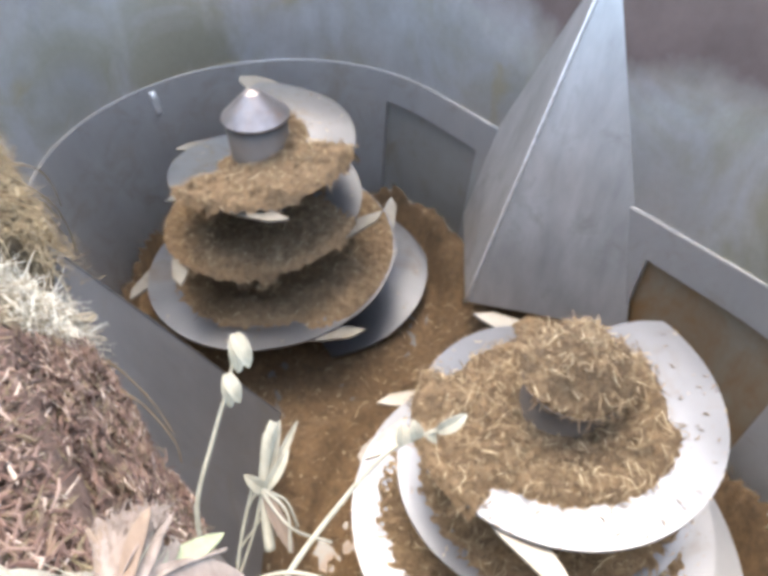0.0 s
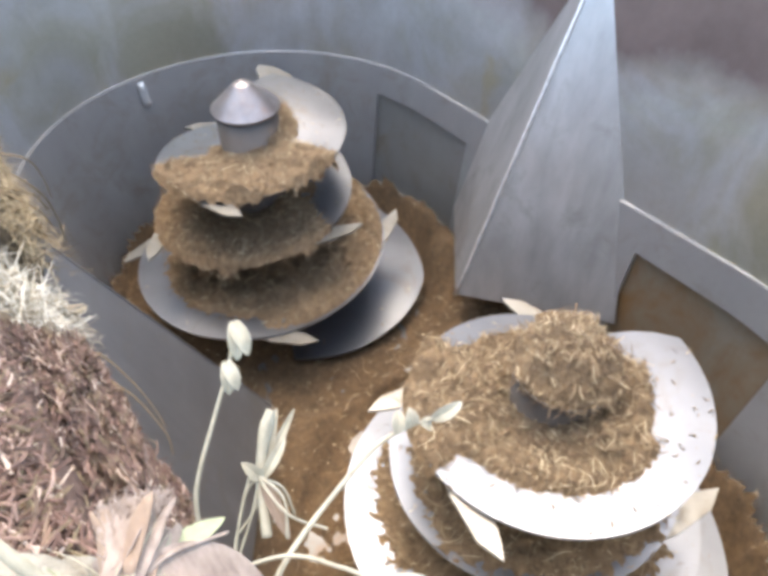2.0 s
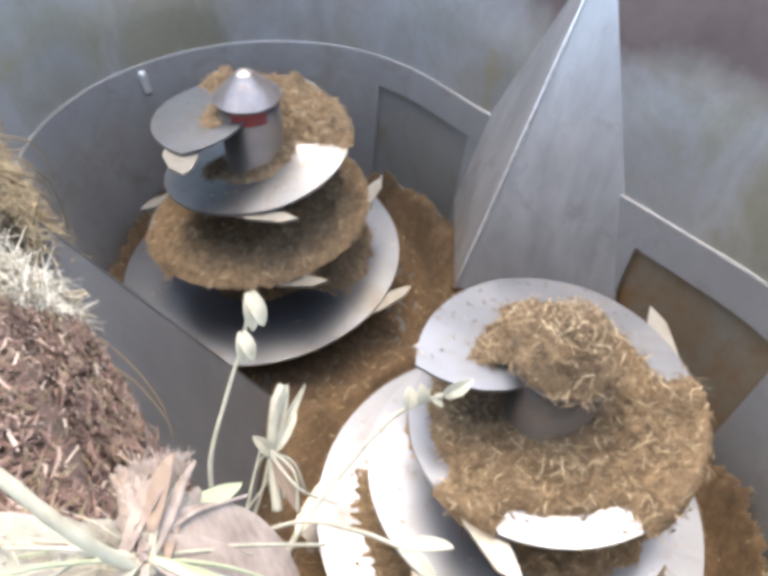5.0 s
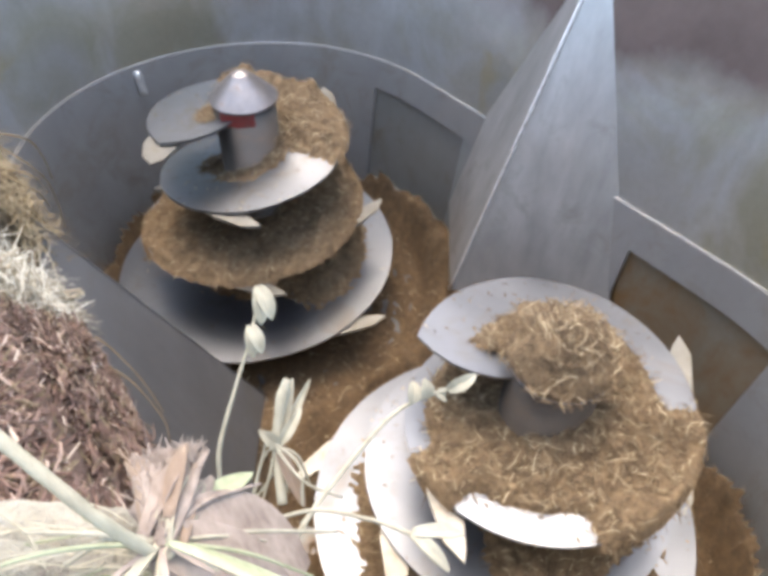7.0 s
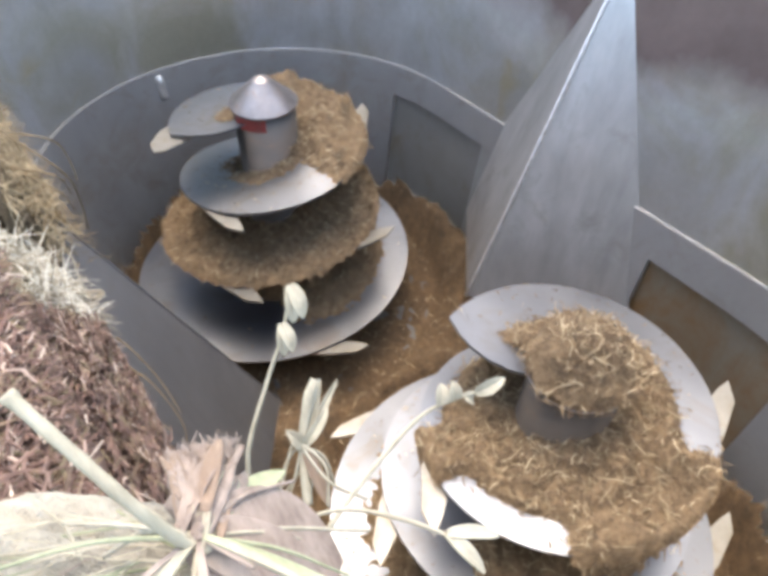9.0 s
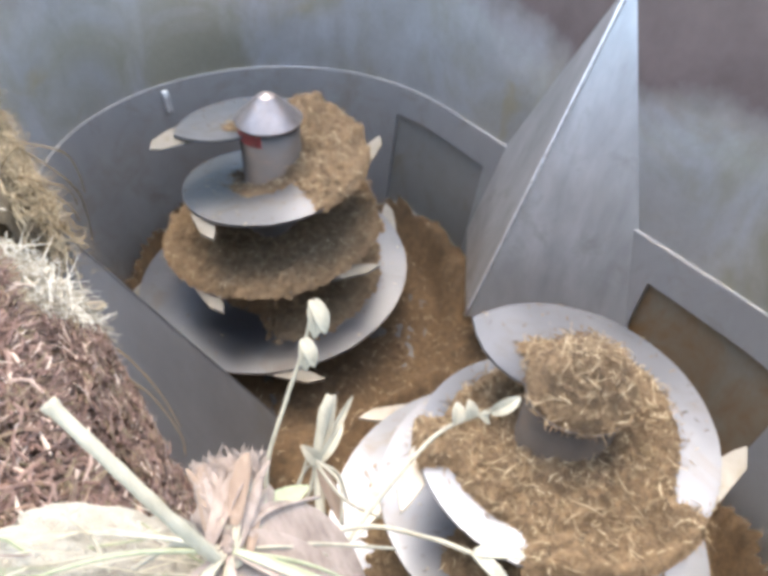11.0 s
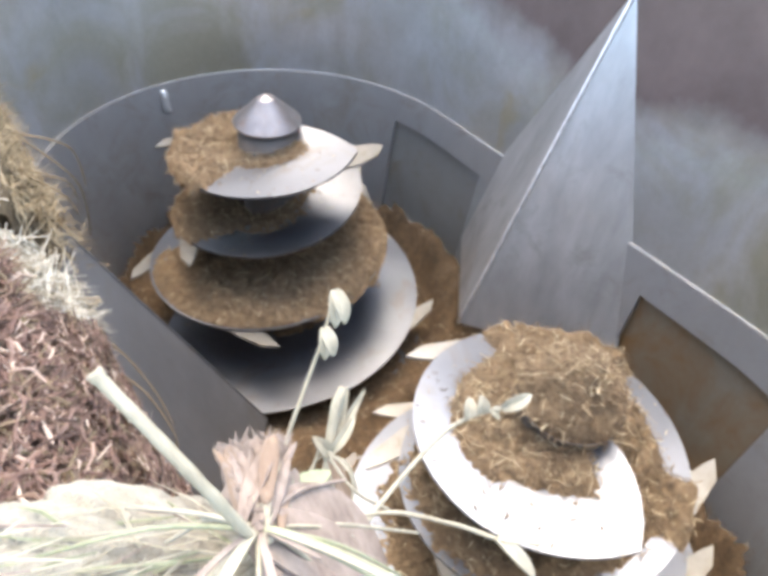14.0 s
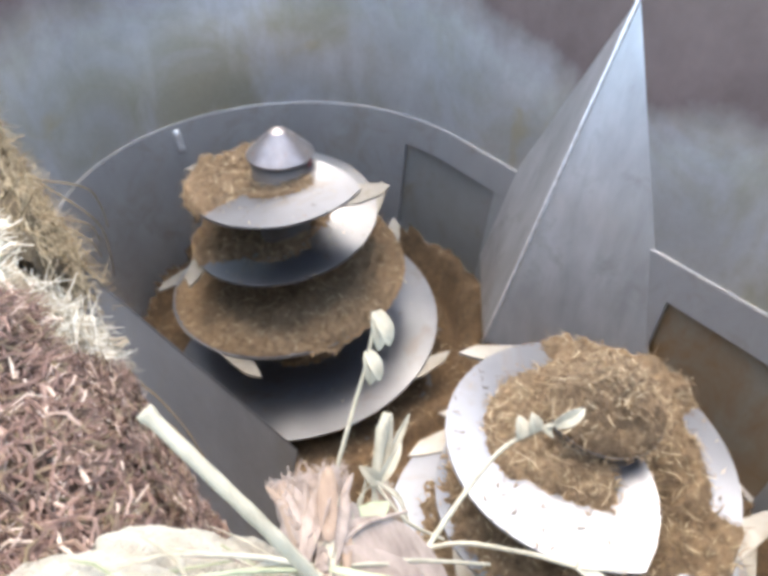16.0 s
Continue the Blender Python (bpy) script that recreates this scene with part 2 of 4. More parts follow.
def shell(name, levels, thick, mat, label, holes=()):
    """A wall round the tub; levels are (height, half width). holes leave out stretches (y0, y1, z0, z1) of the far side."""
    n, m = len(STOPS), len(levels)
    verts = []
    for off in (0.0, thick):
        for z, w in levels:
            verts += [(x, y, z) for x, y in oval(w + off)]
    mids = [spot(q, 1.1) for q in STOPS]

    def there(i, k):
        if k < 0 or k >= m - 1:
            return False
        a, b = mids[i % n], mids[(i + 1) % n]
        x, y, z = (a[0] + b[0]) / 2, (a[1] + b[1]) / 2, (levels[k][0] + levels[k + 1][0]) / 2
        return not any(x > 0.5 and y0 < y < y1 and z0 < z < z1 for y0, y1, z0, z1 in holes)

    def at(i, k, o):
        return o * n * m + k * n + i % n
    faces = []
    for k in range(m - 1):
        for i in range(n):
            if not there(i, k):
                continue
            faces.append((at(i, k, 0), at(i, k + 1, 0), at(i + 1, k + 1, 0), at(i + 1, k, 0)))
            faces.append((at(i, k, 1), at(i + 1, k, 1), at(i + 1, k + 1, 1), at(i, k + 1, 1)))
            if not there(i, k - 1):
                faces.append((at(i, k, 0), at(i + 1, k, 0), at(i + 1, k, 1), at(i, k, 1)))
            if not there(i, k + 1):
                faces.append((at(i, k + 1, 0), at(i, k + 1, 1), at(i + 1, k + 1, 1), at(i + 1, k + 1, 0)))
            if not there(i - 1, k):
                faces.append((at(i, k, 0), at(i, k, 1), at(i, k + 1, 1), at(i, k + 1, 0)))
            if not there(i + 1, k):
                faces.append((at(i + 1, k, 0), at(i + 1, k + 1, 0), at(i + 1, k + 1, 1), at(i + 1, k, 1)))
    ob = raw(name, verts, faces, mat, None, label, True)
    ob.data.set_sharp_from_angle(angle=radians(30))
    return tagged(ob, kind="structure")


def rail(pts, r=0.006, seg=6):
    """A rounded bead along points."""
    bm = bmesh.new()
    rings = []
    for i, p in enumerate(pts):
        d = (Vector(pts[min(i + 1, len(pts) - 1)]) - Vector(pts[max(i - 1, 0)])).normalized()
        a = d.orthogonal().normalized()
        b = d.cross(a)
        rr = r * (1 + 0.25 * noise.noise(Vector(p) * 40))
        rings.append([bm.verts.new(Vector(p) + (a * math.cos(q) + b * math.sin(q)) * rr) for q in (2 * math.pi * k / seg for k in range(seg))])
    for x, y in zip(rings, rings[1:]):
        # keep neighbouring rings aligned
        k0 = min(range(seg), key=lambda k: (y[k].co - x[0].co).length)
        y[:] = y[k0:] + y[:k0]
        if (y[1].co - x[1].co).length > (y[-1].co - x[1].co).length:
            y[1:] = y[1:][::-1]
        for k in range(seg):
            bm.faces.new((x[k], x[(k + 1) % seg], y[(k + 1) % seg], y[k]))
    bm.faces.new(rings[0])
    bm.faces.new(rings[-1])
    return bm


def build_tub():
    zs = sorted({0.0, 0.22, 0.85, 0.865, 0.96, SEAM - 0.004})
    shell("wall_lower", [(z, reach(z)) for z in zs], 0.03, M_WALL_LOW, "scoured grey steel lower wall of the mixing tub", DOORS)
    up = shell("wall_upper", [(SEAM + i * (RIM - SEAM) / 12, reach(SEAM + i * (RIM - SEAM) / 12) + 0.014) for i in range(13)], 0.02, M_UPPER,
          "upper tub wall, shiny grey below and rusty brown above")
    for v in up.data.vertices:          # the unseen rim is raised on the far side to block the low bright sky
        k = (v.co.z - SEAM) / (RIM - SEAM)
        v.co.z += k * 0.62 * smoothstep(-1.0, 0.3, v.co.x)
    pts = oval(reach(0) + 0.02)
    n = len(pts)
    tagged(raw("floor", [(x, y, 0.0) for x, y in pts] + [(x, y, -0.03) for x, y in pts],
               [tuple(range(n)), tuple(range(2 * n - 1, n - 1, -1))] + [(i, n + i, n + (i + 1) % n, (i + 1) % n) for i in range(n)], M_FLOOR,
               None, "dark steel tub floor under scattered feed"), kind="structure")
    # weld bead along the seam, in the corner of the step
    w = reach(SEAM) + 0.006
    fine = []
    for side, a0, a1 in (("e", 0.0, HALF), ("n", 0, 180), ("w", HALF, -HALF), ("s", 180, 360), ("e", -HALF, 0.0)):
        k = 48 if side in "ns" else 20
        fine += [(*spot((side, a0 + (a1 - a0) * i / k), w), SEAM) for i in range(k)]
    fine.append(fine[0])
    tagged(part("trim", rail(fine, 0.0036), M_SEAM, None, "bright worn weld bead round the tub wall", True), kind="structure")
    # a glint below the seam, given shape as an added bright lug
    q = [(*spot(("n", 97.0), reach(z) - 0.012), z) for z in [SEAM - 0.17 + 0.14 * i / 8 for i in range(9)]]
    tagged(part("trim", rail(q, 0.024, 12), M_WELD, None, "short bright lug added for a glint below the weld seam", True), kind="structure")


def build_door(k, y0, y1, z0, z1, mat, label):
    """A discharge door set back behind its opening."""
    ob = new("door_%d" % k)
    ob.location = (1.15, (y0 + y1) / 2, z0)
    tagged(ob, label, kind="structure")
    stops = [q for q in STOPS if spot(q, 1.1)[0] > 0.4 and y0 - 0.02 <= spot(q, 1.1)[1] <= y1 + 0.02]
    stops.sort(key=lambda q: spot(q, 1.1)[1])
    verts, faces = [], []
    for q in stops:
        for z, off in ((z0 - 0.04, 0.032), (z1 + 0.04, 0.032), (z1 + 0.04, 0.05), (z0 - 0.04, 0.05)):
            x, y = spot(q, reach(z) + off)
            yy = y + (0.03 if q == stops[-1] else -0.03 if q == stops[0] else 0)
            verts.append((x - ob.location.x, yy - ob.location.y, z - ob.location.z))
    for i in range(len(stops) - 1):
        a, b = 4 * i, 4 * i + 4
        faces += [(a + j, b + j, b + (j + 1) % 4, a + (j + 1) % 4) for j in range(4)]
    faces += [(0, 1, 2, 3), (4 * len(stops) - 1, 4 * len(stops) - 2, 4 * len(stops) - 3, 4 * len(stops) - 4)]
    raw("door_leaf", verts, faces, mat, ob)


def deflector(side):
    """A three-cornered plate pyramid at the waist of the tub; side is +1 or -1."""
    ob = new("deflector")
    za, zb, mid = 2.22, 0.42, 0.03
    # the near-side deflector gets its shade from a darker copy of the steel
    mat = M_WEDGE if side > 0 else M_WEDGE_SHADED
    ob.location = (side * reach(zb), mid, zb)
    tagged(ob, "tapering bright steel deflector welded to the tub wall" if side > 0 else "grey steel deflector below the hay on the tub wall, its shade put into the colour", "deflector", "tub deflectors")

    def P(x, y, z):
        return Vector((side * x, y, z)) - Vector((ob.location.x, 0, zb))
    A = P(reach(za) + 0.012, 0.0, za)
    F = P(0.585, 0.0, zb)
    wall_lo, wall_mid = reach(zb) + 0.004, reach(SEAM) + 0.018

    def corner(d):
        """Where the flat plate through A, F and its point on the seam meets the wall at the bottom."""
        M = P(wall_mid, d, SEAM)
        nrm = (M - A).cross(F - A)
        L = P(wall_lo, 0, zb)
        L.y = A.y - (nrm.x * (L.x - A.x) + nrm.z * (L.z - A.z)) / nrm.y
        if d > 0:
            L.y = A.y + 0.57          # this plate is folded below the seam
        return M, L
    for name, d in (("face_plate", 0.465), ("face_plate", -0.465)):
        M, L = corner(d)
        inner = Vector((side * 0.012, -d * 0.02, 0))
        bm = bmesh.new()
        a = [bm.verts.new(p) for p in (A, M, L, F)]
        b = [bm.verts.new(p + inner) for p in (A, M, L, F)]
        for q in (a, b[::-1]):
            if d > 0:
                bm.faces.new((q[0], q[1], q[3]) if q is a else (q[0], q[2], q[3]))
                bm.faces.new((q[1], q[2], q[3]) if q is a else (q[0], q[1], q[2]))
            else:
                bm.faces.new(q)
        for i in range(4):
            bm.faces.new((a[i], b[i], b[(i + 1) % 4], a[(i + 1) % 4]))
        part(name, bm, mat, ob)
    L, R = corner(0.465)[1] * 0.99, corner(-0.465)[1] * 0.99
    bm = bmesh.new()
    t = [bm.verts.new(p) for p in (F + Vector((side * 0.02, 0, 0.004)), L, R)]
    u = [bm.verts.new(p.co - Vector((0, 0, 0.01))) for p in t]
    bm.faces.new(t)
    bm.faces.new(u[::-1])
    for i in range(3):
        bm.faces.new((t[i], u[i], u[(i + 1) % 3], t[(i + 1) % 3]))
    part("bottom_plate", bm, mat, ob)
    pts = [A.lerp(F, i / 30) for i in range(31)]
    part("weld_bead", rail(pts, 0.011 if side > 0 else 0.004), M_WELD if side > 0 else M_WEDGE_SHADED, ob, "bright worn weld along the ridge" if side > 0 else "", True)
    for d in (0.465, -0.465):
        M, L = corner(d)
        part("weld_bead", rail([A.lerp(M, i / 16) for i in range(17)] + [M.lerp(L, i / 10) for i in range(1, 11)], 0.005 if side > 0 else 0.003), M_SEAM if side > 0 else M_WEDGE_SHADED, ob, "", True)
    return ob


# upper wall: scoured steel turning to rust and old paint higher up
def upper_material():
    m, nt, b = material("upper_wall", 0.35, 0.6)
    tc = nt.nodes.new("ShaderNodeTexCoord")
    sp = nt.nodes.new("ShaderNodeSeparateXYZ")
    nt.links.new(tc.outputs["Object"], sp.inputs[0])
    big = noise_node(nt, 1.6, 6, 0.65)
    fine = noise_node(nt, 30, 5, 0.65)
    edge = nt.nodes.new("ShaderNodeMath")
    edge.operation = 'MULTIPLY_ADD'
    nt.links.new(big, edge.inputs[0])
    edge.inputs[1].default_value = 0.36
    nt.links.new(sp.outputs["Z"], edge.inputs[2])
    mr = nt.nodes.new("ShaderNodeMapRange")
    # the rust reaches lower beside the deflectors
    ya = nt.nodes.new("ShaderNodeMapRange")
    ya.inputs["From Min"].default_value = 1.25
    ya.inputs["From Max"].default_value = 0.2
    ya.inputs["To Max"].default_value = 0.24
    ab = nt.nodes.new("ShaderNodeMath")
    ab.operation = 'ABSOLUTE'
    nt.links.new(sp.outputs["Y"], ab.inputs[0])
    nt.links.new(ab.outputs[0], ya.inputs["Value"])
    add = nt.nodes.new("ShaderNodeMath")
    nt.links.new(edge.outputs[0], add.inputs[0])
    nt.links.new(ya.outputs[0], add.inputs[1])
    mr.inputs["From Min"].default_value = 1.76
    mr.inputs["From Max"].default_value = 2.13
    nt.links.new(add.outputs[0], mr.inputs["Value"])
    rust = mr.outputs[0]
    grey_c = mix(nt, ramp(nt, big, [(0.35, grey(0)), (0.65, grey(1))]), (0.585, 0.603, 0.625), (0.48, 0.494, 0.492))
    rust_c = mix(nt, ramp(nt, noise_node(nt, 5, 5, 0.6), [(0.3, grey(0)), (0.7, grey(1))]), (0.135, 0.097, 0.090), (0.092, 0.065, 0.060))
    olive = noise_node(nt, 1.3, 5, 0.6, None, "Object", 1.0)
    grey_c = mix(nt, ramp(nt, olive, [(0.42, grey(0)), (0.62, grey(0.8))]), grey_c, (0.42, 0.412, 0.305))
    # upright pale blue blotches: the wall's sheen mixed into its base colour
    pale = noise_node(nt, 2.1, 4, 0.55, (1, 1, 0.45), "Object", 0.8)
    grey_c = mix(nt, ramp(nt, pale, [(0.52, grey(0)), (0.72, grey(0.5))]), grey_c, (0.74, 0.78, 0.83))
    tan = noise_node(nt, 3.1, 3, 0.5, None, "Object", 0.5)
    grey_c = mix(nt, ramp(nt, tan, [(0.66, grey(0)), (0.76, grey(0.55))]), grey_c, (0.50, 0.43, 0.24))
    c = mix(nt, rust, grey_c, rust_c)
    c = mix(nt, ramp(nt, fine, [(0.4, grey(0)), (0.8, grey(0.12))]), c, (0.12, 0.10, 0.09))
    nt.links.new(c, b.inputs["Base Color"])
    inv = ramp(nt, rust, [(0.0, grey(0.75)), (1.0, grey(0.1))])
    nt.links.new(inv, b.inputs["Metallic"])
    nt.links.new(ramp(nt, rust, [(0.0, grey(0.33)), (1.0, grey(0.6))]), b.inputs["Roughness"])
    bump(nt, b, noise_node(nt, 2.4, 4, 0.5), 0.3, 0.03)
    return m


M_UPPER = upper_material()

# ---- augers ----
END = 1236                      # degrees from the flight's top end to its foot
HUB_TOP = 1.33
TUBE = 0.155
# degrees below the top end, height, outer radius
EDGE = [(0, 1.258, 0.472), (55, 1.217, 0.488), (115, 1.178, 0.492), (235, 1.086, 0.497), (355, 0.950, 0.484), (475, 0.816, 0.513),
        (715, 0.602, 0.634), (955, 0.354, 0.766), (1162, 0.142, 0.930), (1184, 0.121, 0.855), (1208, 0.098, 0.755), (1236, 0.072, 0.610)]


def helix(u):
    """Height and outer radius of the flight u degrees below its top end."""
    for (a, za, p), (b, zb, q) in zip(EDGE, EDGE[1:]):
        if u <= b:
            break
    t = (u - a) / (b - a)
    return za + (zb - za) * t, p + (q - p) * t


def on_flight(u, r, h=0.0):
    z, _ = helix(u)
    a = -radians(u)
    return Vector((r * math.cos(a), r * math.sin(a), z + h))


def build_flight(u0, u1, thick=0.012, step=3, nr=5):
    n = max(2, int((u1 - u0) / step))
    m = nr + 1
    verts, faces = [], []
    for i in range(n + 1):
        u = u0 + (u1 - u0) * i / n
        z, R = helix(u)
        for h in (0, -thick):
            for k in range(m):
                r = TUBE - 0.01 + (R - TUBE + 0.01) * k / nr
                v = u - 34 * (1 - k / nr) * (1 - smoothstep(0, 70, u))      # the top end is cut off straight, not along a radius
                wob = 0.004 * noise.noise(on_flight(v, r) * 5)
                verts.append(tuple(on_flight(v, r, h + wob)))
    for i in range(n):
        a, b = 2 * m * i, 2 * m * (i + 1)
        for k in range(nr):
            faces.append((a + k, a + k + 1, b + k + 1, b + k))
            faces.append((a + m + k, b + m + k, b + m + k + 1, a + m + k + 1))
        faces.append((a + nr, a + m + nr, b + m + nr, b + nr))
        faces.append((a, b, b + m, a + m))
    for a in (0, 2 * m * n):
        for k in range(nr):
            q = (a + k, a + m + k, a + m + k + 1, a + k + 1)
            faces.append(q if a == 0 else q[::-1])
    return verts, faces


def knife_bm(length=0.28, width=0.11):
    bm = bmesh.new()
    out = [(-0.07, -width * 0.5), (0.05, -width * 0.5), (length * 0.75, -width * 0.22), (length, 0.03), (length * 0.82, width * 0.38), (0.05, width * 0.5), (-0.07, width * 0.45)]
    top = [bm.verts.new((x, y, 0.006)) for x, y in out]
    low = [bm.verts.new((x, y, -0.006)) for x, y in out]
    bm.faces.new(top)
    bm.faces.new(low[::-1])
    for i in range(len(out)):
        j = (i + 1) % len(out)
        bm.faces.new((top[i], low[i], low[j], top[j]))
    return bm


def feed_on(name, seed, cover, u0, u1, parent, bits, bit_len=0.05, height=0.052):
    """A matted layer of feed on the flight. cover(u, s) gives its depth, s from tube (0) to edge (1)."""
    rng = random.Random(seed)
    nu, nr = int((u1 - u0) / 1.25), 34
    verts, faces, hs = [], [], []
    for i in range(nu + 1):
        u = u0 + (u1 - u0) * i / nu
        z, R = helix(u)
        for j in range(nr + 1):
            s = j / nr
            r = TUBE - 0.005 + (R + 0.025 - TUBE) * s
            q = on_flight(u, r)
            nz = noise.noise(q * 4.5 + Vector((seed, 0, 0))) * 0.55 + noise.noise(q * 11) * 0.4 + noise.noise(q * 27 + Vector((0, seed, 0))) * 0.4
            base = cover(u, s)
            c = base + (0.34 * nz + 0.34 * noise.noise(q * 42 + Vector((0, 0, seed))) + 0.2 * noise.noise(q * 85)) * smoothstep(-0.45, 0.35, base)
            h = height * max(0.0, c) * (0.7 + 0.95 * nz) if c > 0.02 else -0.006
            if s > 0.97:
                if c > 0.25:
                    h = min(h, 0.03) - 0.02 - 0.11 * max(0, nz + 0.15)
                else:
                    r = R - 0.01
                    h = -0.008
            h = max(h, -0.10)
            hs.append(h)
            verts.append(tuple(on_flight(u, r, h)))
    for i in range(nu):
        for j in range(nr):
            k = i * (nr + 1) + j
            faces.append((k, k + 1, k + nr + 2, k + nr + 1))
    ob = raw(name, verts, faces, M_FEED, parent, "damp brown chopped feed matted on the flight", True)
    tagged(ob, kind="stuff")
    b = Bits(seed)
    tries = 0
    while len(b.v) < bits * 9 and tries < bits * 12:
        tries += 1
        i, j = rng.randrange(nu), rng.randrange(nr + 1)
        h = hs[i * (nr + 1) + j]
        crumb_here = h < 0.006 and not (j >= nr - 1 and h < -0.015)
        if crumb_here and (j > nr - 2 or rng.random() > 0.045):
            continue
        if crumb_here:
            # single crumbs on the bare steel
            a = rng.uniform(0, 6.283)
            p = on_flight(u0 + (u1 - u0) * (i + rng.random()) / nu, math.hypot(*verts[i * (nr + 1) + j][:2]), 0.004)
            b.add(p, (math.cos(a), math.sin(a), 0.0), rng.uniform(0.008, 0.028), rng.uniform(0.002, 0.006), (0, 0, 1), 0.3)
            continue
        p = Vector(verts[i * (nr + 1) + j]) + Vector((rng.uniform(-.02, .02), rng.uniform(-.02, .02), 0.004))
        a = rng.uniform(0, 6.283)
        tilt = rng.uniform(-0.25, 0.35) if j < nr - 1 else rng.uniform(-1.2, 0.1)
        if j >= nr - 1:
            a = -radians(u0 + (u1 - u0) * i / nu) + rng.uniform(-.8, .8)
        b.add(p, (math.cos(a), math.sin(a), tilt), rng.uniform(0.4, 1.7) * bit_len * (1.0 if rng.random() < 0.35 else 0.55), rng.uniform(0.0018, 0.0055), (0, 0, 1))
    # tufts that hang from the edge where the feed reaches over it
    for i in range(nu):
        if hs[i * (nr + 1) + nr] > -0.025 or rng.random() > 0.17:
            continue
        e = Vector(verts[i * (nr + 1) + nr])
        drop = rng.uniform(0.02, 0.075) * rng.random() + 0.012
        for _ in range(10):
            q = e + Vector((rng.uniform(-.016, .016), rng.uniform(-.016, .016), -drop * rng.random()))
            b.add(q, (rng.uniform(-.4, .4), rng.uniform(-.4, .4), -1), rng.uniform(0.3, 1.0) * drop + 0.012, rng.uniform(0.003, 0.009), (1, 0, 0))
    # single long stems on the feed
    for _ in range(bits // 60):
        i, j = rng.randrange(nu), rng.randrange(2, nr - 2)
        if hs[i * (nr + 1) + j] < 0.012:
            continue
        a = rng.uniform(0, 6.283)
        b.add(Vector(verts[i * (nr + 1) + j]) + Vector((0, 0, 0.014)), (math.cos(a), math.sin(a), rng.uniform(-0.1, 0.3)), rng.uniform(0.08, 0.15), rng.uniform(0.003, 0.005), (0, 0, 1), 0.15)
    tagged(b.make("feed_straw", M_FEED_BITS, ob, "short straw pieces lying in the feed"), kind="stuff")


def auger(y, label, cover, knives, seed, heap):
    ob = new("auger")
    ob.location = (0, y, 0)
    tagged(ob, label, "auger", "mixing augers")
    tube = part("tube", lathe([(0.30, 0.0), (0.30, 0.05), (TUBE, 0.10), (TUBE, HUB_TOP - 0.002)]), M_TUBE_DIRTY if heap else M_TUBE, ob, "dark steel centre tube", True)
    part("cone_cap", lathe([(TUBE + 0.012, HUB_TOP - 0.012), (TUBE + 0.016, HUB_TOP), (0.045, HUB_TOP + 0.118), (0.012, HUB_TOP + 0.135)]), M_CONE, ob, "grey steel cone cap with a worn point", False)
    v, f = build_flight(0, END)
    fl = raw("flight", v, f, M_FLIGHT, ob, "worn shiny steel screw flight", True)
    fl.data.set_sharp_from_angle(angle=radians(35))
    for u, out, inset in knives:
        k = part("knife", knife_bm(0.22, 0.17) if u < 10 else knife_bm(), M_KNIFE, ob)
        z, R = helix(u)
        p = on_flight(u, R - inset, -0.022)
        k.matrix_basis = Matrix.Translation(p) @ Matrix.Rotation(-radians(u) + radians(out), 4, 'Z') @ Matrix.Rotation(radians(-4), 4, 'Y')
    feed_on("feed_layer", seed, cover, 4, END - 6, ob, 15000 if heap else 11000)
    if heap:
        heap_feed(ob, seed + 5)
    else:
        verts, faces = [], []
        for i in range(13):
            a = radians(8 + 5.5 * i)
            r = TUBE + 0.002
            w = 0.006 * noise.noise(Vector((i * 0.9, 3, 0)))
            verts += [(r * math.cos(a), r * math.sin(a), HUB_TOP - 0.085 + w), (r * math.cos(a), r * math.sin(a), HUB_TOP - 0.02)]
        for i in range(12):
            faces.append((2 * i, 2 * i + 2, 2 * i + 3, 2 * i + 1))
        raw("paint_mark", verts, faces, M_RED, tube, "dull red paint left on the tube", True)
    return ob


def heap_feed(parent, seed):
    """Feed heaped on the hub."""
    rng = random.Random(seed)
    prof = [(0.0, 0.17), (0.04, 0.165), (0.08, 0.145), (0.11, 0.115), (0.14, 0.07), (0.164, 0.025), (0.172, 0.006), (0.150, -0.01)]
    verts, faces, seg = [], [], 48
    for r, z in prof:
        for i in range(seg):
            a = 2 * math.pi * i / seg
            q = Vector((r * math.cos(a), r * math.sin(a), HUB_TOP + z))
            d = 0.026 * noise.noise(q * 12 + Vector((seed, 0, 0))) * (1 if r < 0.16 else 0.3)
            verts.append(tuple(q + Vector((math.cos(a) * d, math.sin(a) * d, d * 0.8))))
    for k in range(len(prof) - 1):
        faces += [(k * seg + i, k * seg + (i + 1) % seg, (k + 1) * seg + (i + 1) % seg, (k + 1) * seg + i) for i in range(seg)]
    mound = tagged(raw("feed_mound", verts, faces, M_FEED, parent, "feed heaped over the hub", True), kind="stuff")
    b = Bits(seed)
    for _ in range(1300):
        p = Vector(verts[rng.randrange(len(verts))]) + Vector((rng.uniform(-.02, .02), rng.uniform(-.02, .02), 0.006))
        a = rng.uniform(0, 6.283)
        b.add(p, (math.cos(a), math.sin(a), rng.uniform(-0.7, 0.5)), rng.uniform(0.02, 0.075), rng.uniform(0.0025, 0.006), (0, 0, 1))
    tagged(b.make("feed_straw", M_FEED_BITS, mound, "short straw pieces on the heap"), kind="stuff")


def band(x, a, b, soft):
    return smoothstep(a - soft, a + soft, x) * (1 - smoothstep(b - soft, b + soft, x))


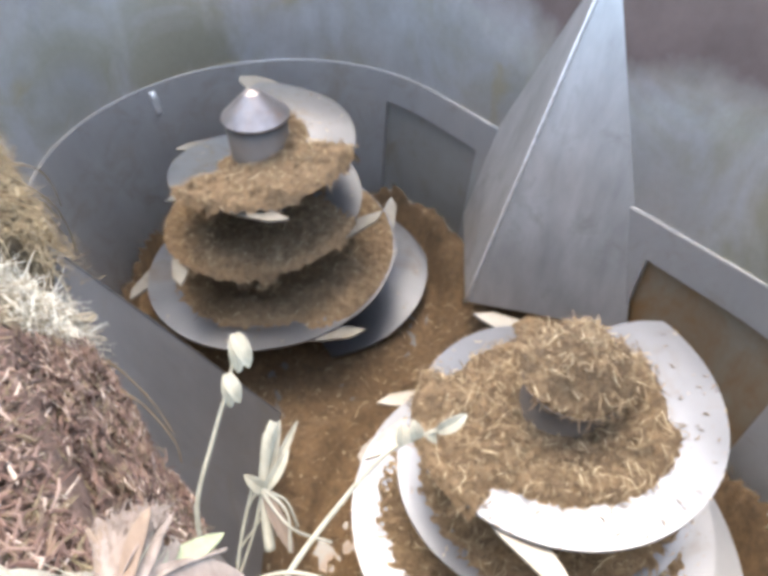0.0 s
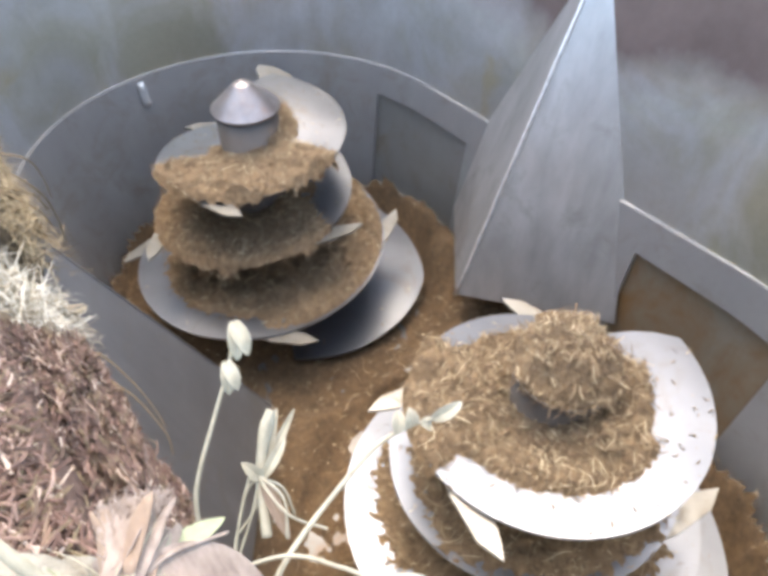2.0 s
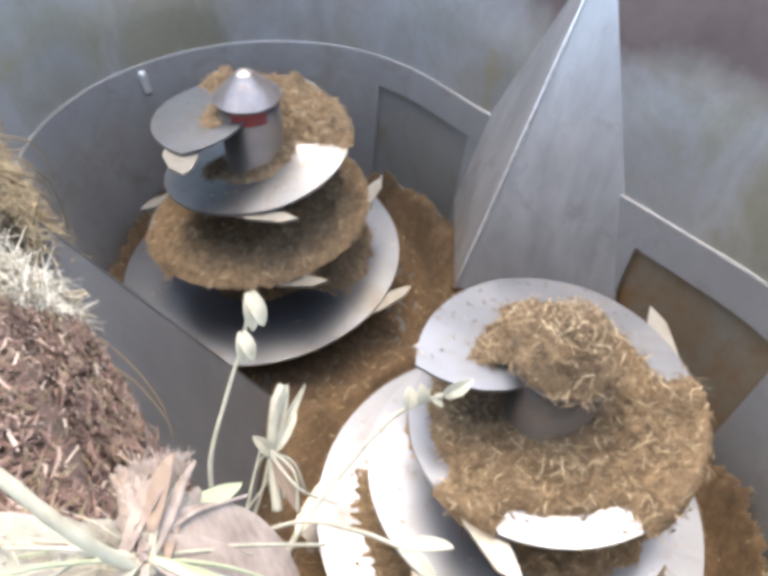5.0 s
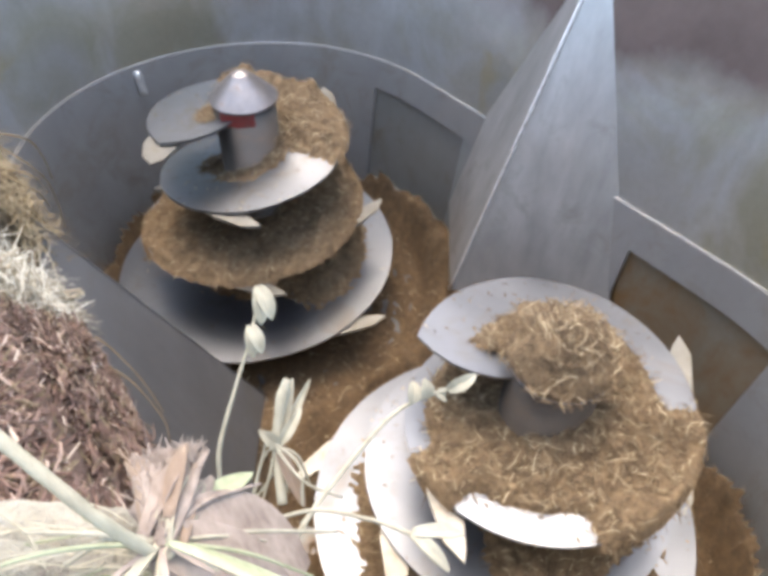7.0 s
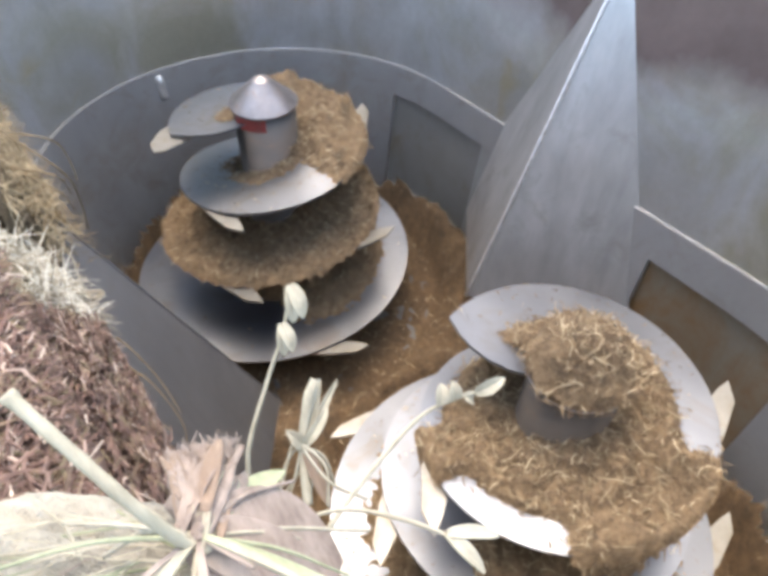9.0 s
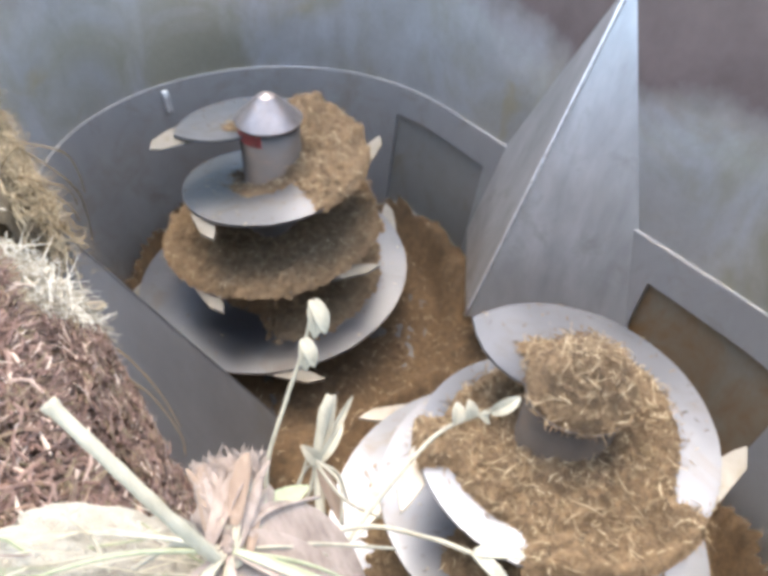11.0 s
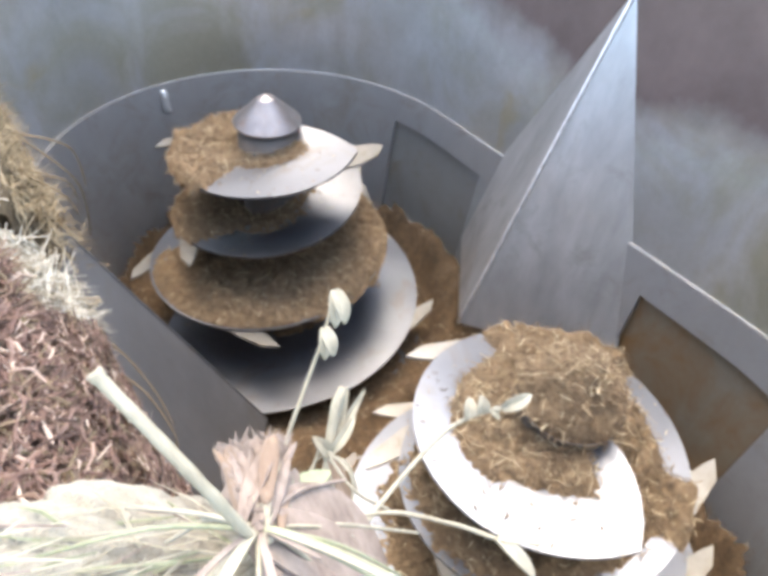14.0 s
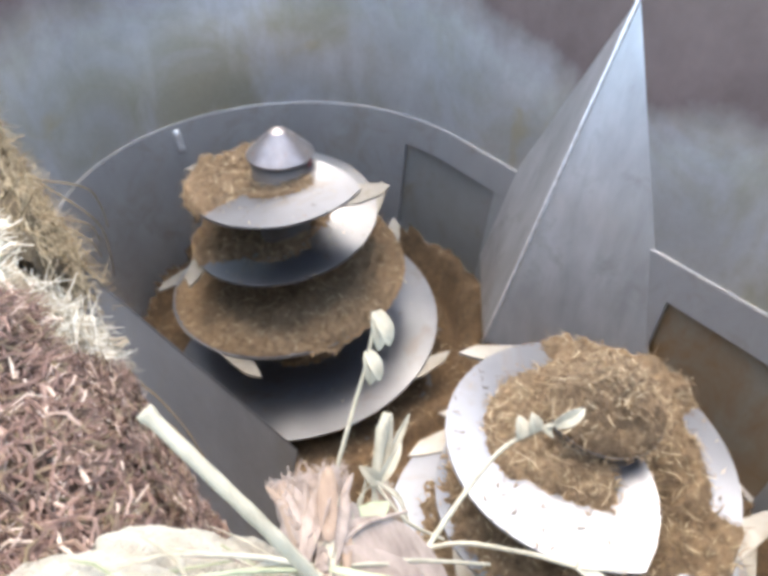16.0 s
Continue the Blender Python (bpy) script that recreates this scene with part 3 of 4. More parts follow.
def cover_far(u, s):
    inner = 1 - smoothstep(0.12, 0.34, s)
    c = band(u, 8, 112, 10) * 0.42 * inner
    c += band(u, 112, 240, 10) * (0.62 + 0.75 * s)
    c += band(u, 240, 385, 14) * 0.26 * inner
    c += band(u, 385, 478, 18) * (0.75 - 1.45 * s)
    c += band(u, 478, 765, 18) * 1.0
    c += band(u, 765, 880, 22) * (1.05 - 0.95 * smoothstep(0.82, 0.98, s))
    c += band(u, 880, 1000, 25) * (1.1 - 1.3 * smoothstep(0.5, 0.85, s))
    c += band(u, 1000, 1150, 25) * (0.9 - 1.3 * smoothstep(0.1, 0.5, s))
    return c * 1.1 - 0.12


def cover_near(u, s):
    c = band(u, 6, 60, 8) * (1.1 - 1.5 * smoothstep(0.28, 0.52, s))
    c += band(u, 60, 172, 12) * (1.1 - 1.5 * smoothstep(0.45, 0.70, s))
    c += band(u, 172, 242, 10) * 1.1
    c += band(u, 242, 296, 7) * (1.1 - 1.6 * smoothstep(0.55, 0.76, s))
    c += band(u, 296, 324, 6) * 1.05
    c += band(u, 324, 385, 8) * (1.1 - 1.5 * smoothstep(0.58, 0.84, s))
    c += band(u, 385, 530, 18) * (1.1 - 1.0 * smoothstep(0.6, 0.9, s))
    c += band(u, 530, 640, 20) * (1.05 - 1.1 * smoothstep(0.4, 0.9, s))
    c += band(u, 640, 720, 20) * (0.9 - 1.3 * smoothstep(0.15, 0.5, s))
    c += band(u, 720, 1110, 25) * (1.0 - 0.98 * smoothstep(0.35, 0.85, s))
    return c * 1.1 - 0.12


# degrees down the flight, lean from the radius, how far inside the edge
LOW_KNIVES = [(492, 62, 0.05), (604, 60, 0.05), (676, 62, 0.05), (806, 62, 0.05), (886, 62, 0.05), (996, 62, 0.05), (1086, 62, 0.05)]
KNIVES_FAR = [(7, 44, 0.05), (194, 64, 0.05), (328, 66, 0.05), (828, 60, 0.26)] + LOW_KNIVES
KNIVES_NEAR = [(162, 64, 0.06), (308, 60, 0.05), (424, 62, 0.05)] + LOW_KNIVES


build_tub()
build_door(1, *DOORS[0], M_DOOR_GREY, "closed grey steel discharge door set back in the wall")
build_door(2, *DOORS[1], M_DOOR, "closed steel discharge door, set back and stained with rust")
deflector(1)
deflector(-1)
AUGER_FAR = auger(HALF, "vertical steel mixing auger with a bare cone cap and matted feed", cover_far, KNIVES_FAR, 3, False)
AUGER_NEAR = auger(-HALF, "vertical steel mixing auger buried in brown chopped feed", cover_near, KNIVES_NEAR, 11, True)


def build_ground():
    bm = bmesh.new()
    bmesh.ops.create_grid(bm, x_segments=8, y_segments=8, size=400)
    for v in bm.verts:
        v.co.z = -0.7
    ob = part("ground", bm, M_GROUND, None, "bare brown farmyard ground")
    tagged(ob, kind="structure")


build_ground()


def rim_gap(x, y):
    """How far a place on the floor is inside the tub wall."""
    return reach(0) - (abs(x) if abs(y) <= HALF else math.hypot(x, abs(y) - HALF))


def build_floor_feed():
    n, m = 84, 150
    verts, faces, hs, idx = [], [], [], {}
    for i in range(n + 1):
        for j in range(m + 1):
            x, y = -1.06 + 2.12 * i / n, -2.1 + 4.2 * j / m
            g = rim_gap(x, y)
            if g < 0.0:
                continue
            q = Vector((x, y, 0))
            nz = noise.noise(q * 3.1) * 0.6 + noise.noise(q * 9) * 0.4
            near = min(math.hypot(x, y - HALF), math.hypot(x, y + HALF))
            pile = 0.20 * smoothstep(0.28, 0.0, g) * (0.6 + 0.8 * smoothstep(-0.9, 0.5, x))
            pile += 0.13 * smoothstep(0.90, 1.10, near)
            h = 0.012 + 0.035 * nz + pile * (0.8 + 0.7 * nz) + 0.02 * noise.noise(q * 22)
            if near < 0.97:
                h = min(h, 0.014 + 0.012 * nz)
            if near < 0.34:
                h = -0.01
            idx[i, j] = len(verts)
            verts.append((x, y, h))
            hs.append(h)
    for i in range(n):
        for j in range(m):
            k = [idx.get(c) for c in ((i, j), (i + 1, j), (i + 1, j + 1), (i, j + 1))]
            if None not in k:
                faces.append(tuple(k))
    ob = raw("floor_feed", verts, faces, M_FEED_FLOOR, None, "rusty brown chopped feed strewn over the tub floor", True)
    tagged(ob, category="feed", kind="stuff")
    rng = random.Random(8)
    b = Bits(8)
    for _ in range(9000):
        v = Vector(verts[rng.randrange(len(verts))])
        if v.z < 0.004:
            continue
        a = rng.uniform(0, 6.283)
        near = min(math.hypot(v.x, v.y - HALF), math.hypot(v.x, v.y + HALF))
        b.add(v + Vector((rng.uniform(-.015, .015), rng.uniform(-.015, .015), 0.004)), (math.cos(a), math.sin(a), rng.uniform(-.2, .35) if near > 1 else 0.0),
              rng.uniform(0.015, 0.05), rng.uniform(0.002, 0.005), (0, 0, 1))
    tagged(b.make("loose_straw", M_FEED_BITS, None, "short straw pieces strewn over the feed on the floor"), category="straw", kind="stuff")


build_floor_feed()


# ---- hay over the near rim ----
def tube_path(pts, radii, seg=8):
    bm = bmesh.new()
    rings = []
    for i, p in enumerate(pts):
        d = (Vector(pts[min(i + 1, len(pts) - 1)]) - Vector(pts[max(i - 1, 0)])).normalized()
        a = d.cross(Vector((0.31, 0.2, 0.93))).normalized()
        c = d.cross(a)
        rings.append([bm.verts.new(Vector(p) + (a * math.cos(q) + c * math.sin(q)) * radii[i]) for q in (2 * math.pi * k / seg for k in range(seg))])
    for x, y in zip(rings, rings[1:]):
        for k in range(seg):
            bm.faces.new((x[k], x[(k + 1) % seg], y[(k + 1) % seg], y[k]))
    bm.faces.new(rings[0])
    bm.faces.new(rings[-1])
    return bm


def curve_pts(pts, n=14):
    """A smooth run through a few places."""
    p = [Vector(q) for q in pts]
    p = [p[0] * 2 - p[1]] + p + [p[-1] * 2 - p[-2]]
    out = []
    for k in range(1, len(p) - 2):
        for i in range(n):
            t = i / n
            out.append(0.5 * ((2 * p[k]) + (p[k + 1] - p[k - 1]) * t + (2 * p[k - 1] - 5 * p[k] + 4 * p[k + 1] - p[k + 2]) * t * t
                              + (3 * p[k] - p[k - 1] - 3 * p[k + 1] + p[k + 2]) * t ** 3))
    out.append(p[-2])
    return out


SECTION = [(-1.16, 1.34), (-1.125, 1.42), (-1.12, 1.56), (-1.14, 1.72), (-1.17, 1.92), (-1.23, 2.12), (-1.32, 2.28), (-1.48, 2.38), (-1.75, 2.42),
           (-1.92, 2.36), (-1.95, 2.24), (-1.60, 2.215), (-1.345, 2.21), (-1.30, 2.19), (-1.275, 2.0), (-1.25, 1.75), (-1.23, 1.55), (-1.205, 1.38)]
FRONT = 9                                      # the first corners of SECTION face the tub


def along(k, s):
    """A place on the open side of the section."""
    a, b = SECTION[k], SECTION[min(k + 1, len(SECTION) - 1)]
    return a[0] + (b[0] - a[0]) * s, a[1] + (b[1] - a[1]) * s


def lean(z):
    """The bales lean along the rim."""
    return 0.72 * max(0.0, 2.2 - z)


def hay(name, y0, y1, mat, bit_mat, label, seed, count, length, width, dense_edge, back):
    rng = random.Random(seed)
    ob = new(name)
    ob.location = (-1.55, (y0 + y1) / 2, 2.21)
    tagged(ob, label, "hay bale")
    off = Vector(ob.location)
    ny, sub = 46, 4
    ring = []
    for k in range(len(SECTION)):
        a, b = SECTION[k], SECTION[(k + 1) % len(SECTION)]
        n = (sub if k < 6 else 9) if k < FRONT else 1
        for i in range(n):
            ring.append((a[0] + (b[0] - a[0]) * i / n - (back if k < 6 else 0), a[1] + (b[1] - a[1]) * i / n, k + 1 if k < FRONT else 0))
    verts, faces, front = [], [], []
    nr = len(ring)
    for j in range(ny + 1):
        y = y0 + (y1 - y0) * j / ny
        t = min(1.0, min(y - y0, y1 - y) / 0.06)
        for x, z, open_side in ring:
            p = Vector((x, y, z))
            d = 0.0
            if open_side:
                d = 0.035 * noise.noise(p * 6 + Vector((seed, 0, 0))) + 0.02 * noise.noise(p * 17) - 0.035 * (1 - t)
            q = p + Vector((d, lean(z), d * 0.5)) - off
            if open_side and 0 < j < ny:
                front.append((len(verts), open_side > 6))
            verts.append(tuple(q))
    for j in range(ny):
        for k in range(nr):
            a = j * nr
            faces.append((a + k, a + (k + 1) % nr, a + nr + (k + 1) % nr, a + nr + k))
    faces += [tuple(range(nr)), tuple(range(ny * nr + nr - 1, ny * nr - 1, -1))]
    body = raw("hay_body", verts, faces, mat, ob, "packed hay", True)
    b = Bits(seed + 1)
    for _ in range(count):
        spot_no, top = rng.choice(front)
        p = Vector(verts[spot_no]) + Vector((rng.uniform(-.004, .022), rng.uniform(-.03, .03), rng.uniform(-.014, .024)))
        a = rng.uniform(0, 6.283)
        out = rng.uniform(-0.1, 0.55)
        b.add(p + Vector((0, 0, 0.006 if top else 0)), (math.cos(a), math.sin(a), out * 0.6) if top else (out, math.cos(a), math.sin(a)), rng.uniform(0.5, 1.5) * length, rng.uniform(0.6, 1.4) * width, (0, 0, 1) if top else (1, 0, 0.4), 0.22)
    for _ in range(dense_edge):
        y = rng.uniform(y0 + 0.03, y1 - 0.03)
        x, z = along(rng.choice((0, 1, 1, 2, 3, 4)), rng.random())
        b.add(Vector((x + 0.02 - back, y + lean(z), z)) - off, (rng.uniform(0.3, 1.0), rng.uniform(-.8, .8), rng.uniform(-0.9, 0.25)), rng.uniform(0.6, 2.2) * length, width * rng.uniform(0.5, 1.0), (0, 0, 1), 0.3)
    tagged(b.make("loose_straw", bit_mat, body, "loose dry stems"), kind="stuff")
    return ob


RED = hay("hay_bale", -1.40, -0.70, M_HAY, M_HAY_RED, "reddish brown leafy hay bale hanging over the tub rim", 21, 36000, 0.037, 0.0046, 260, 0.07)
PALE = hay("straw_bale", -0.69, -0.44, M_STRAW_MAT, M_STRAW_PALE, "sun-bleached pale straw bale hanging over the tub rim", 33, 5200, 0.085, 0.0044, 420, 0.085)
OLIVE = hay("hay_bale", -0.43, 1.0, M_HAY_OLIVE, M_STRAW, "olive brown stalky hay bale hanging over the tub rim", 47, 9000, 0.095, 0.0042, 900, 0.025)


def stray_stems():
    """Long single stems that reach out of the hay over the tub."""
    for bale, mat, label, runs in (
            (OLIVE, M_STRAW, "long thin olive stem", [((-1.19, -0.30, 2.24), (-1.12, -0.34, 2.14), (-1.10, -0.25, 2.00), (-1.10, -0.175, 1.864)), ((-1.20, -0.34, 2.27), (-1.12, -0.36, 2.23), (-1.10, -0.339, 2.17), (-1.10, -0.339, 2.11)),
                                                     ((-1.20, -0.22, 2.12), (-1.13, -0.28, 2.10), (-1.11, -0.24, 2.02)), ((-1.20, -0.10, 2.05), (-1.13, -0.18, 2.00), (-1.11, -0.16, 1.92))]),
            (PALE, M_STRAW_PALE, "stiff bleached straw", [((-1.262 - 0.003 * k, -0.172 - 0.012 * (k % 5), 1.700 - 0.012 * (k % 4)), (-1.195, -0.182 - 0.012 * (k % 4), 1.686 - 0.010 * (k % 5)),
                                                           (-1.129 - 0.011 * (k % 4), -0.197 - 0.010 * (k % 3), 1.674 - 0.012 * (k % 4))) for k in range(9)]),
            (RED, M_STRAW, "thin bent stem", [((-1.165, -0.46, 1.75), (-1.145, -0.498, 1.721), (-1.12, -0.571, 1.659), (-1.112, -0.645, 1.602)),
                                                ((-1.17, -0.52, 1.70), (-1.14, -0.58, 1.67), (-1.12, -0.66, 1.60), (-1.13, -0.70, 1.56))])):
        base = Vector(bale.location)
        for run in runs:
            q = curve_pts([Vector(p) - base for p in run], 8)
            thick = 0.0045 if bale is PALE else 0.0024
            part("stem", tube_path(q, [thick * (1.0 - 0.4 * i / len(q)) for i in range(len(q))], 6), mat, bale, label, True)


stray_stems()


# ---- dry forage right below the camera ----
def leaf_bm(base, tip, width, up, curl=0.25, fold=0.3):
    """A dry, slightly folded and curled leaf blade with some thickness."""
    base, tip = Vector(base), Vector(tip)
    d = tip - base
    side = d.cross(Vector(up)).normalized()
    nrm = side.cross(d).normalized()
    bm = bmesh.new()
    rows = []
    n = 9
    for i in range(n + 1):
        t = i / n
        w = width * 0.5 * (math.sin(math.pi * min(1, 0.12 + 0.88 * t)) ** 0.7 if t < 1 else 0.02) + 0.0004
        c = base + d * t + nrm * (curl * d.length * t * (1 - t) * 2)
        rows.append([bm.verts.new(c + side * (w * s) + nrm * (abs(s) * fold * w + h)) for s, h in ((-1, 0), (0, 0), (1, 0), (1, 0.0012), (0, 0.0015), (-1, 0.0012))])
    for a, b in zip(rows, rows[1:]):
        for k in range(6):
            bm.faces.new((a[k], a[(k + 1) % 6], b[(k + 1) % 6], b[k]))
    bm.faces.new(rows[0])
    bm.faces.new(rows[-1])
    return bm


def build_forage():
    rng = random.Random(5)
    # the pale bundle that lies on the rim
    ob = new("forage_bundle")
    ob.location = (-1.5, -1.8, 2.21)
    off = Vector(ob.location)
    tagged(ob, "bleached dry forage bundle with broad leaves, lying on the rim", "forage")
    hub = Vector((-1.243, -1.503, 2.672))
    nu, nv = 150, 130
    verts, faces = [], []
    for i in range(nu + 1):
        for j in range(nv + 1):
            a, b = (i / nu) ** 0.6, (j / nv) ** 0.6
            x = -2.05 + 0.89 * a
            y = -2.55 + (2.55 + float(np.interp(x, (-1.45, -1.36, -1.30, -1.25, -1.20, -1.16), (-1.462, -1.436, -1.413, -1.440, -1.500, -1.57)))) * b
            p = Vector((x, y, 0))
            z = 2.70 - 0.09 * smoothstep(0.76, 0.97, a) + 0.016 * noise.noise(p * 7) + 0.010 * noise.noise(p * 21) - 0.022 * max(0.0, (b - 0.95) / 0.05) ** 2
            turn, far_off = math.atan2(y - hub.y, x - hub.x), math.hypot(x - hub.x, y - hub.y)
            rib = noise.noise(Vector((turn * 9, far_off * 3, 1.3))) + 0.5 * noise.noise(Vector((turn * 26, far_off * 6, 4.1)))
            z += 0.009 * rib * smoothstep(0.0, 0.06, far_off) * (1 - smoothstep(0.3, 0.6, far_off))
            z -= 0.10 * (1 - min(1.0, a / 0.1, b / 0.1)) ** 2 + 0.02 * (i == nu - 1 or j == nv - 1)
            if i in (0, nu) or j in (0, nv):
                z = 2.215
            if i == nu:
                x -= 0.15
            if j == nv:
                y -= 0.02
            verts.append(tuple(Vector((x, y, z)) - off))
    for i in range(nu):
        for j in range(nv):
            k = i * (nv + 1) + j
            faces.append((k, k + nv + 1, k + nv + 2, k + 1))
    faces.append(tuple([i * (nv + 1) for i in range(nu + 1)] + [nu * (nv + 1) + j for j in range(1, nv + 1)] + [i * (nv + 1) + nv for i in range(nu - 1, -1, -1)] + [j for j in range(nv - 1, 0, -1)]))
    raw("bundle_body", verts, faces, M_PALE_MAT, ob, "matted bleached leaves", True)
    near_hub = [v for v in verts if (Vector(v) + off).z > 2.6 and (Vector(v) + off - hub).length < 0.34 and (Vector(v) + off).x < hub.x - 0.015 and (Vector(v) + off).y < -1.45]
    for seed, count, mat, wide in ((41, 700, M_PALE, 0.0009), (42, 160, M_LEAF_GREEN, 0.0016), (43, 160, M_PALE_PINK, 0.0016), (44, 220, M_LEAF, 0.0022)):
        b = Bits(seed)
        for _ in range(count):
            v = Vector(rng.choice(near_hub))
            d = (v + off - hub)
            a = math.atan2(d.y, d.x) + rng.gauss(0, 0.2)
            b.add(v + Vector((0, 0, 0.003 + 0.003 * rng.random())), (math.cos(a), math.sin(a), rng.uniform(-.04, .05)), rng.uniform(0.015, 0.06), rng.uniform(0.5, 1.4) * wide, (0, 0, 1), 0.1)
        tagged(b.make("loose_straw", mat, ob, "thin bleached stems and leaf shreds"), kind="stuff")
    # the knot: crumpled leaf bases standing round the hub
    ridge_l, ridge_r = Vector((-1.236, -1.449, 2.652)), Vector((-1.209, -1.464, 2.658))
    for k in range(48):
        t = (k + rng.random()) / 48
        foot = hub + Vector((rng.uniform(-.007, .007), rng.uniform(-.009, .007), rng.uniform(-.008, .004)))
        tip = ridge_l.lerp(ridge_r, t) + Vector((rng.uniform(-.006, .006), rng.uniform(-.022, .004), rng.uniform(-.012, .007)))
        lean_up = (rng.uniform(-.5, .5), rng.uniform(-.6, .1), 1)
        part("leaf_base", leaf_bm(foot - off, tip - off, rng.uniform(0.0025, 0.0085), lean_up, rng.uniform(-0.05, 0.28), rng.uniform(0.3, 1.2)),
             rng.choice((M_PALE_PINK, M_PALE_PINK, M_PALE_PINK, M_LEAF)) if k % 9 else M_LEAF_TAN, ob, "", True)
    for k in range(9):
        a = ridge_l.lerp(ridge_r, rng.uniform(-0.1, 0.8)) + Vector((rng.uniform(-.003, .003), rng.uniform(-.012, 0), rng.uniform(-.004, .003)))
        d = (ridge_r - ridge_l).normalized() * rng.uniform(0.010, 0.018)
        part("leaf_base", leaf_bm(a - off, a + d - off, rng.uniform(0.005, 0.009), (0, -0.4, 1), 0.3, 0.8), M_PALE_PINK, ob, "", True)
    bm = bmesh.new()
    bmesh.ops.create_icosphere(bm, subdivisions=4, radius=1.0)
    core = hub.lerp(ridge_l.lerp(ridge_r, 0.5), 0.52)
    for v in bm.verts:
        r = 1 + 0.30 * noise.noise(v.co * 1.6) + 0.22 * noise.noise(Vector((v.co.x * 7, v.co.y * 2, v.co.z * 7))) + 0.08 * noise.noise(v.co * 17)
        v.co = core - off + Vector((v.co.x * 0.014, v.co.y * 0.019, v.co.z * 0.011)) * r - Vector((0, 0, 0.006))
    part("knot", bm, M_PALE_PINK, ob, "pinkish withered knot of leaf bases", True)
    c = Bits(77)
    for _ in range(1500):
        q = hub.lerp(ridge_l.lerp(ridge_r, rng.random()), rng.random() ** 0.7) + Vector((rng.uniform(-.003, .003), rng.uniform(-.003, .003), rng.uniform(-.003, .006)))
        d = (q - hub).normalized() + Vector((rng.uniform(-.5, .5), rng.uniform(-.5, .5), rng.uniform(-.3, .5)))
        c.add(q - off, d, rng.uniform(0.006, 0.016), rng.uniform(0.0005, 0.0012), (0, 0, 1), 0.3)
    tagged(c.make("knot_fibre", M_PALE_PINK, ob, "torn pale fibres round the knot"), kind="stuff")
    # strands and shreds that spread from the hub
    for tip, r, m in (((-1.286, -1.471, 2.684), 0.0014, M_LEAF), ((-1.278, -1.490, 2.676), 0.0018, M_LEAF), ((-1.193, -1.494, 2.651), 0.0016, M_PALE_PINK),
                      ((-1.175, -1.532, 2.640), 0.0013, M_LEAF), ((-1.226, -1.530, 2.652), 0.0016, M_LEAF), ((-1.320, -1.476, 2.690), 0.0012, M_LEAF_GREEN),
                      ((-1.196, -1.545, 2.646), 0.0011, M_LEAF_GREEN), ((-1.262, -1.540, 2.676), 0.0015, M_LEAF), ((-1.205, -1.520, 2.650), 0.0010, M_LEAF)):
        tip = Vector(tip)
        q = curve_pts([hub, hub.lerp(tip, 0.5) + Vector((rng.uniform(-.004, .004), rng.uniform(-.004, .004), 0.006)), tip])
        part("strand", tube_path([p - off for p in q], [r * (1.1 - 0.6 * i / len(q)) for i in range(len(q))], 7), m, ob, "", True)
    for w, tip, m in ((0.050, (-1.190, -1.528, 2.618), M_PALE_PINK), (0.040, (-1.212, -1.556, 2.630), M_PALE_PINK), (0.014, (-1.19, -1.475, 2.628), M_LEAF_GREEN)):
        part("leaf", leaf_bm(hub - off, Vector(tip) - off, w, (0, 0, 1), 0.10, 0.2), m, ob, "broad withered leaf")
    for k in range(9):
        a = rng.uniform(2.9, 5.4)
        l = rng.uniform(0.04, 0.11)
        tip = hub + Vector((math.cos(a) * l, math.sin(a) * l * 0.8, rng.uniform(0.0, 0.03)))
        part("leaf", leaf_bm(hub - off, tip - off, rng.uniform(0.0015, 0.004), (0, 0, 1), rng.uniform(0, 0.3)), rng.choice((M_LEAF, M_LEAF_GREEN, M_PALE_PINK)), ob)
    q = curve_pts([(-1.278, -1.4564, 2.751), (-1.268, -1.479, 2.732), (-1.258, -1.500, 2.711), (-1.248, -1.507, 2.676)])
    part("stalk", tube_path([p - off for p in q], [0.0026 + 0.0001 * math.sin(i * 0.9) + (0.0006 if i < 2 else 0) for i in range(len(q))], 10), M_LEAF, ob, "thick pale stalk", True)

    # stalk with two pods
    ob = new("dry_pod_stalk")
    pts = [Vector(p) for p in [(-1.126, -1.377, 2.648), (-1.141, -1.389, 2.628), (-1.164, -1.404, 2.607), (-1.191, -1.423, 2.580), (-1.202, -1.440, 2.550)]]
    ob.location = pts[-1]
    off = Vector(ob.location)
    tagged(ob, "thin bleached stalk with two papery seed pods", "dry plant")
    q = curve_pts(pts)
    part("stem", tube_path([p - off for p in q], [0.0010 + 0.0007 * i / len(q) for i in range(len(q))]), M_LEAF, ob, "", True)
    up = Vector((-0.1, -0.6, 0.8))
    right = Vector((0.8, -0.6, 0.0))
    for top, k in ((pts[0], 1.0), (pts[1] + Vector((0, 0, 0.004)), 0.85)):
        for s, l in ((0.10, 0.034), (0.42, 0.032)):
            d = (right * s + Vector((-0.44, -0.55, -0.70))).normalized() * l * k * 0.72
            base = top + Vector((0, 0, 0.004)) - off
            part("pod", leaf_bm(base, base + d, 0.0095 * k, up, 0.35, 0.5), M_LEAF, ob, "papery pale pod")

    # broken withered stalk
    ob = new("withered_stalk")
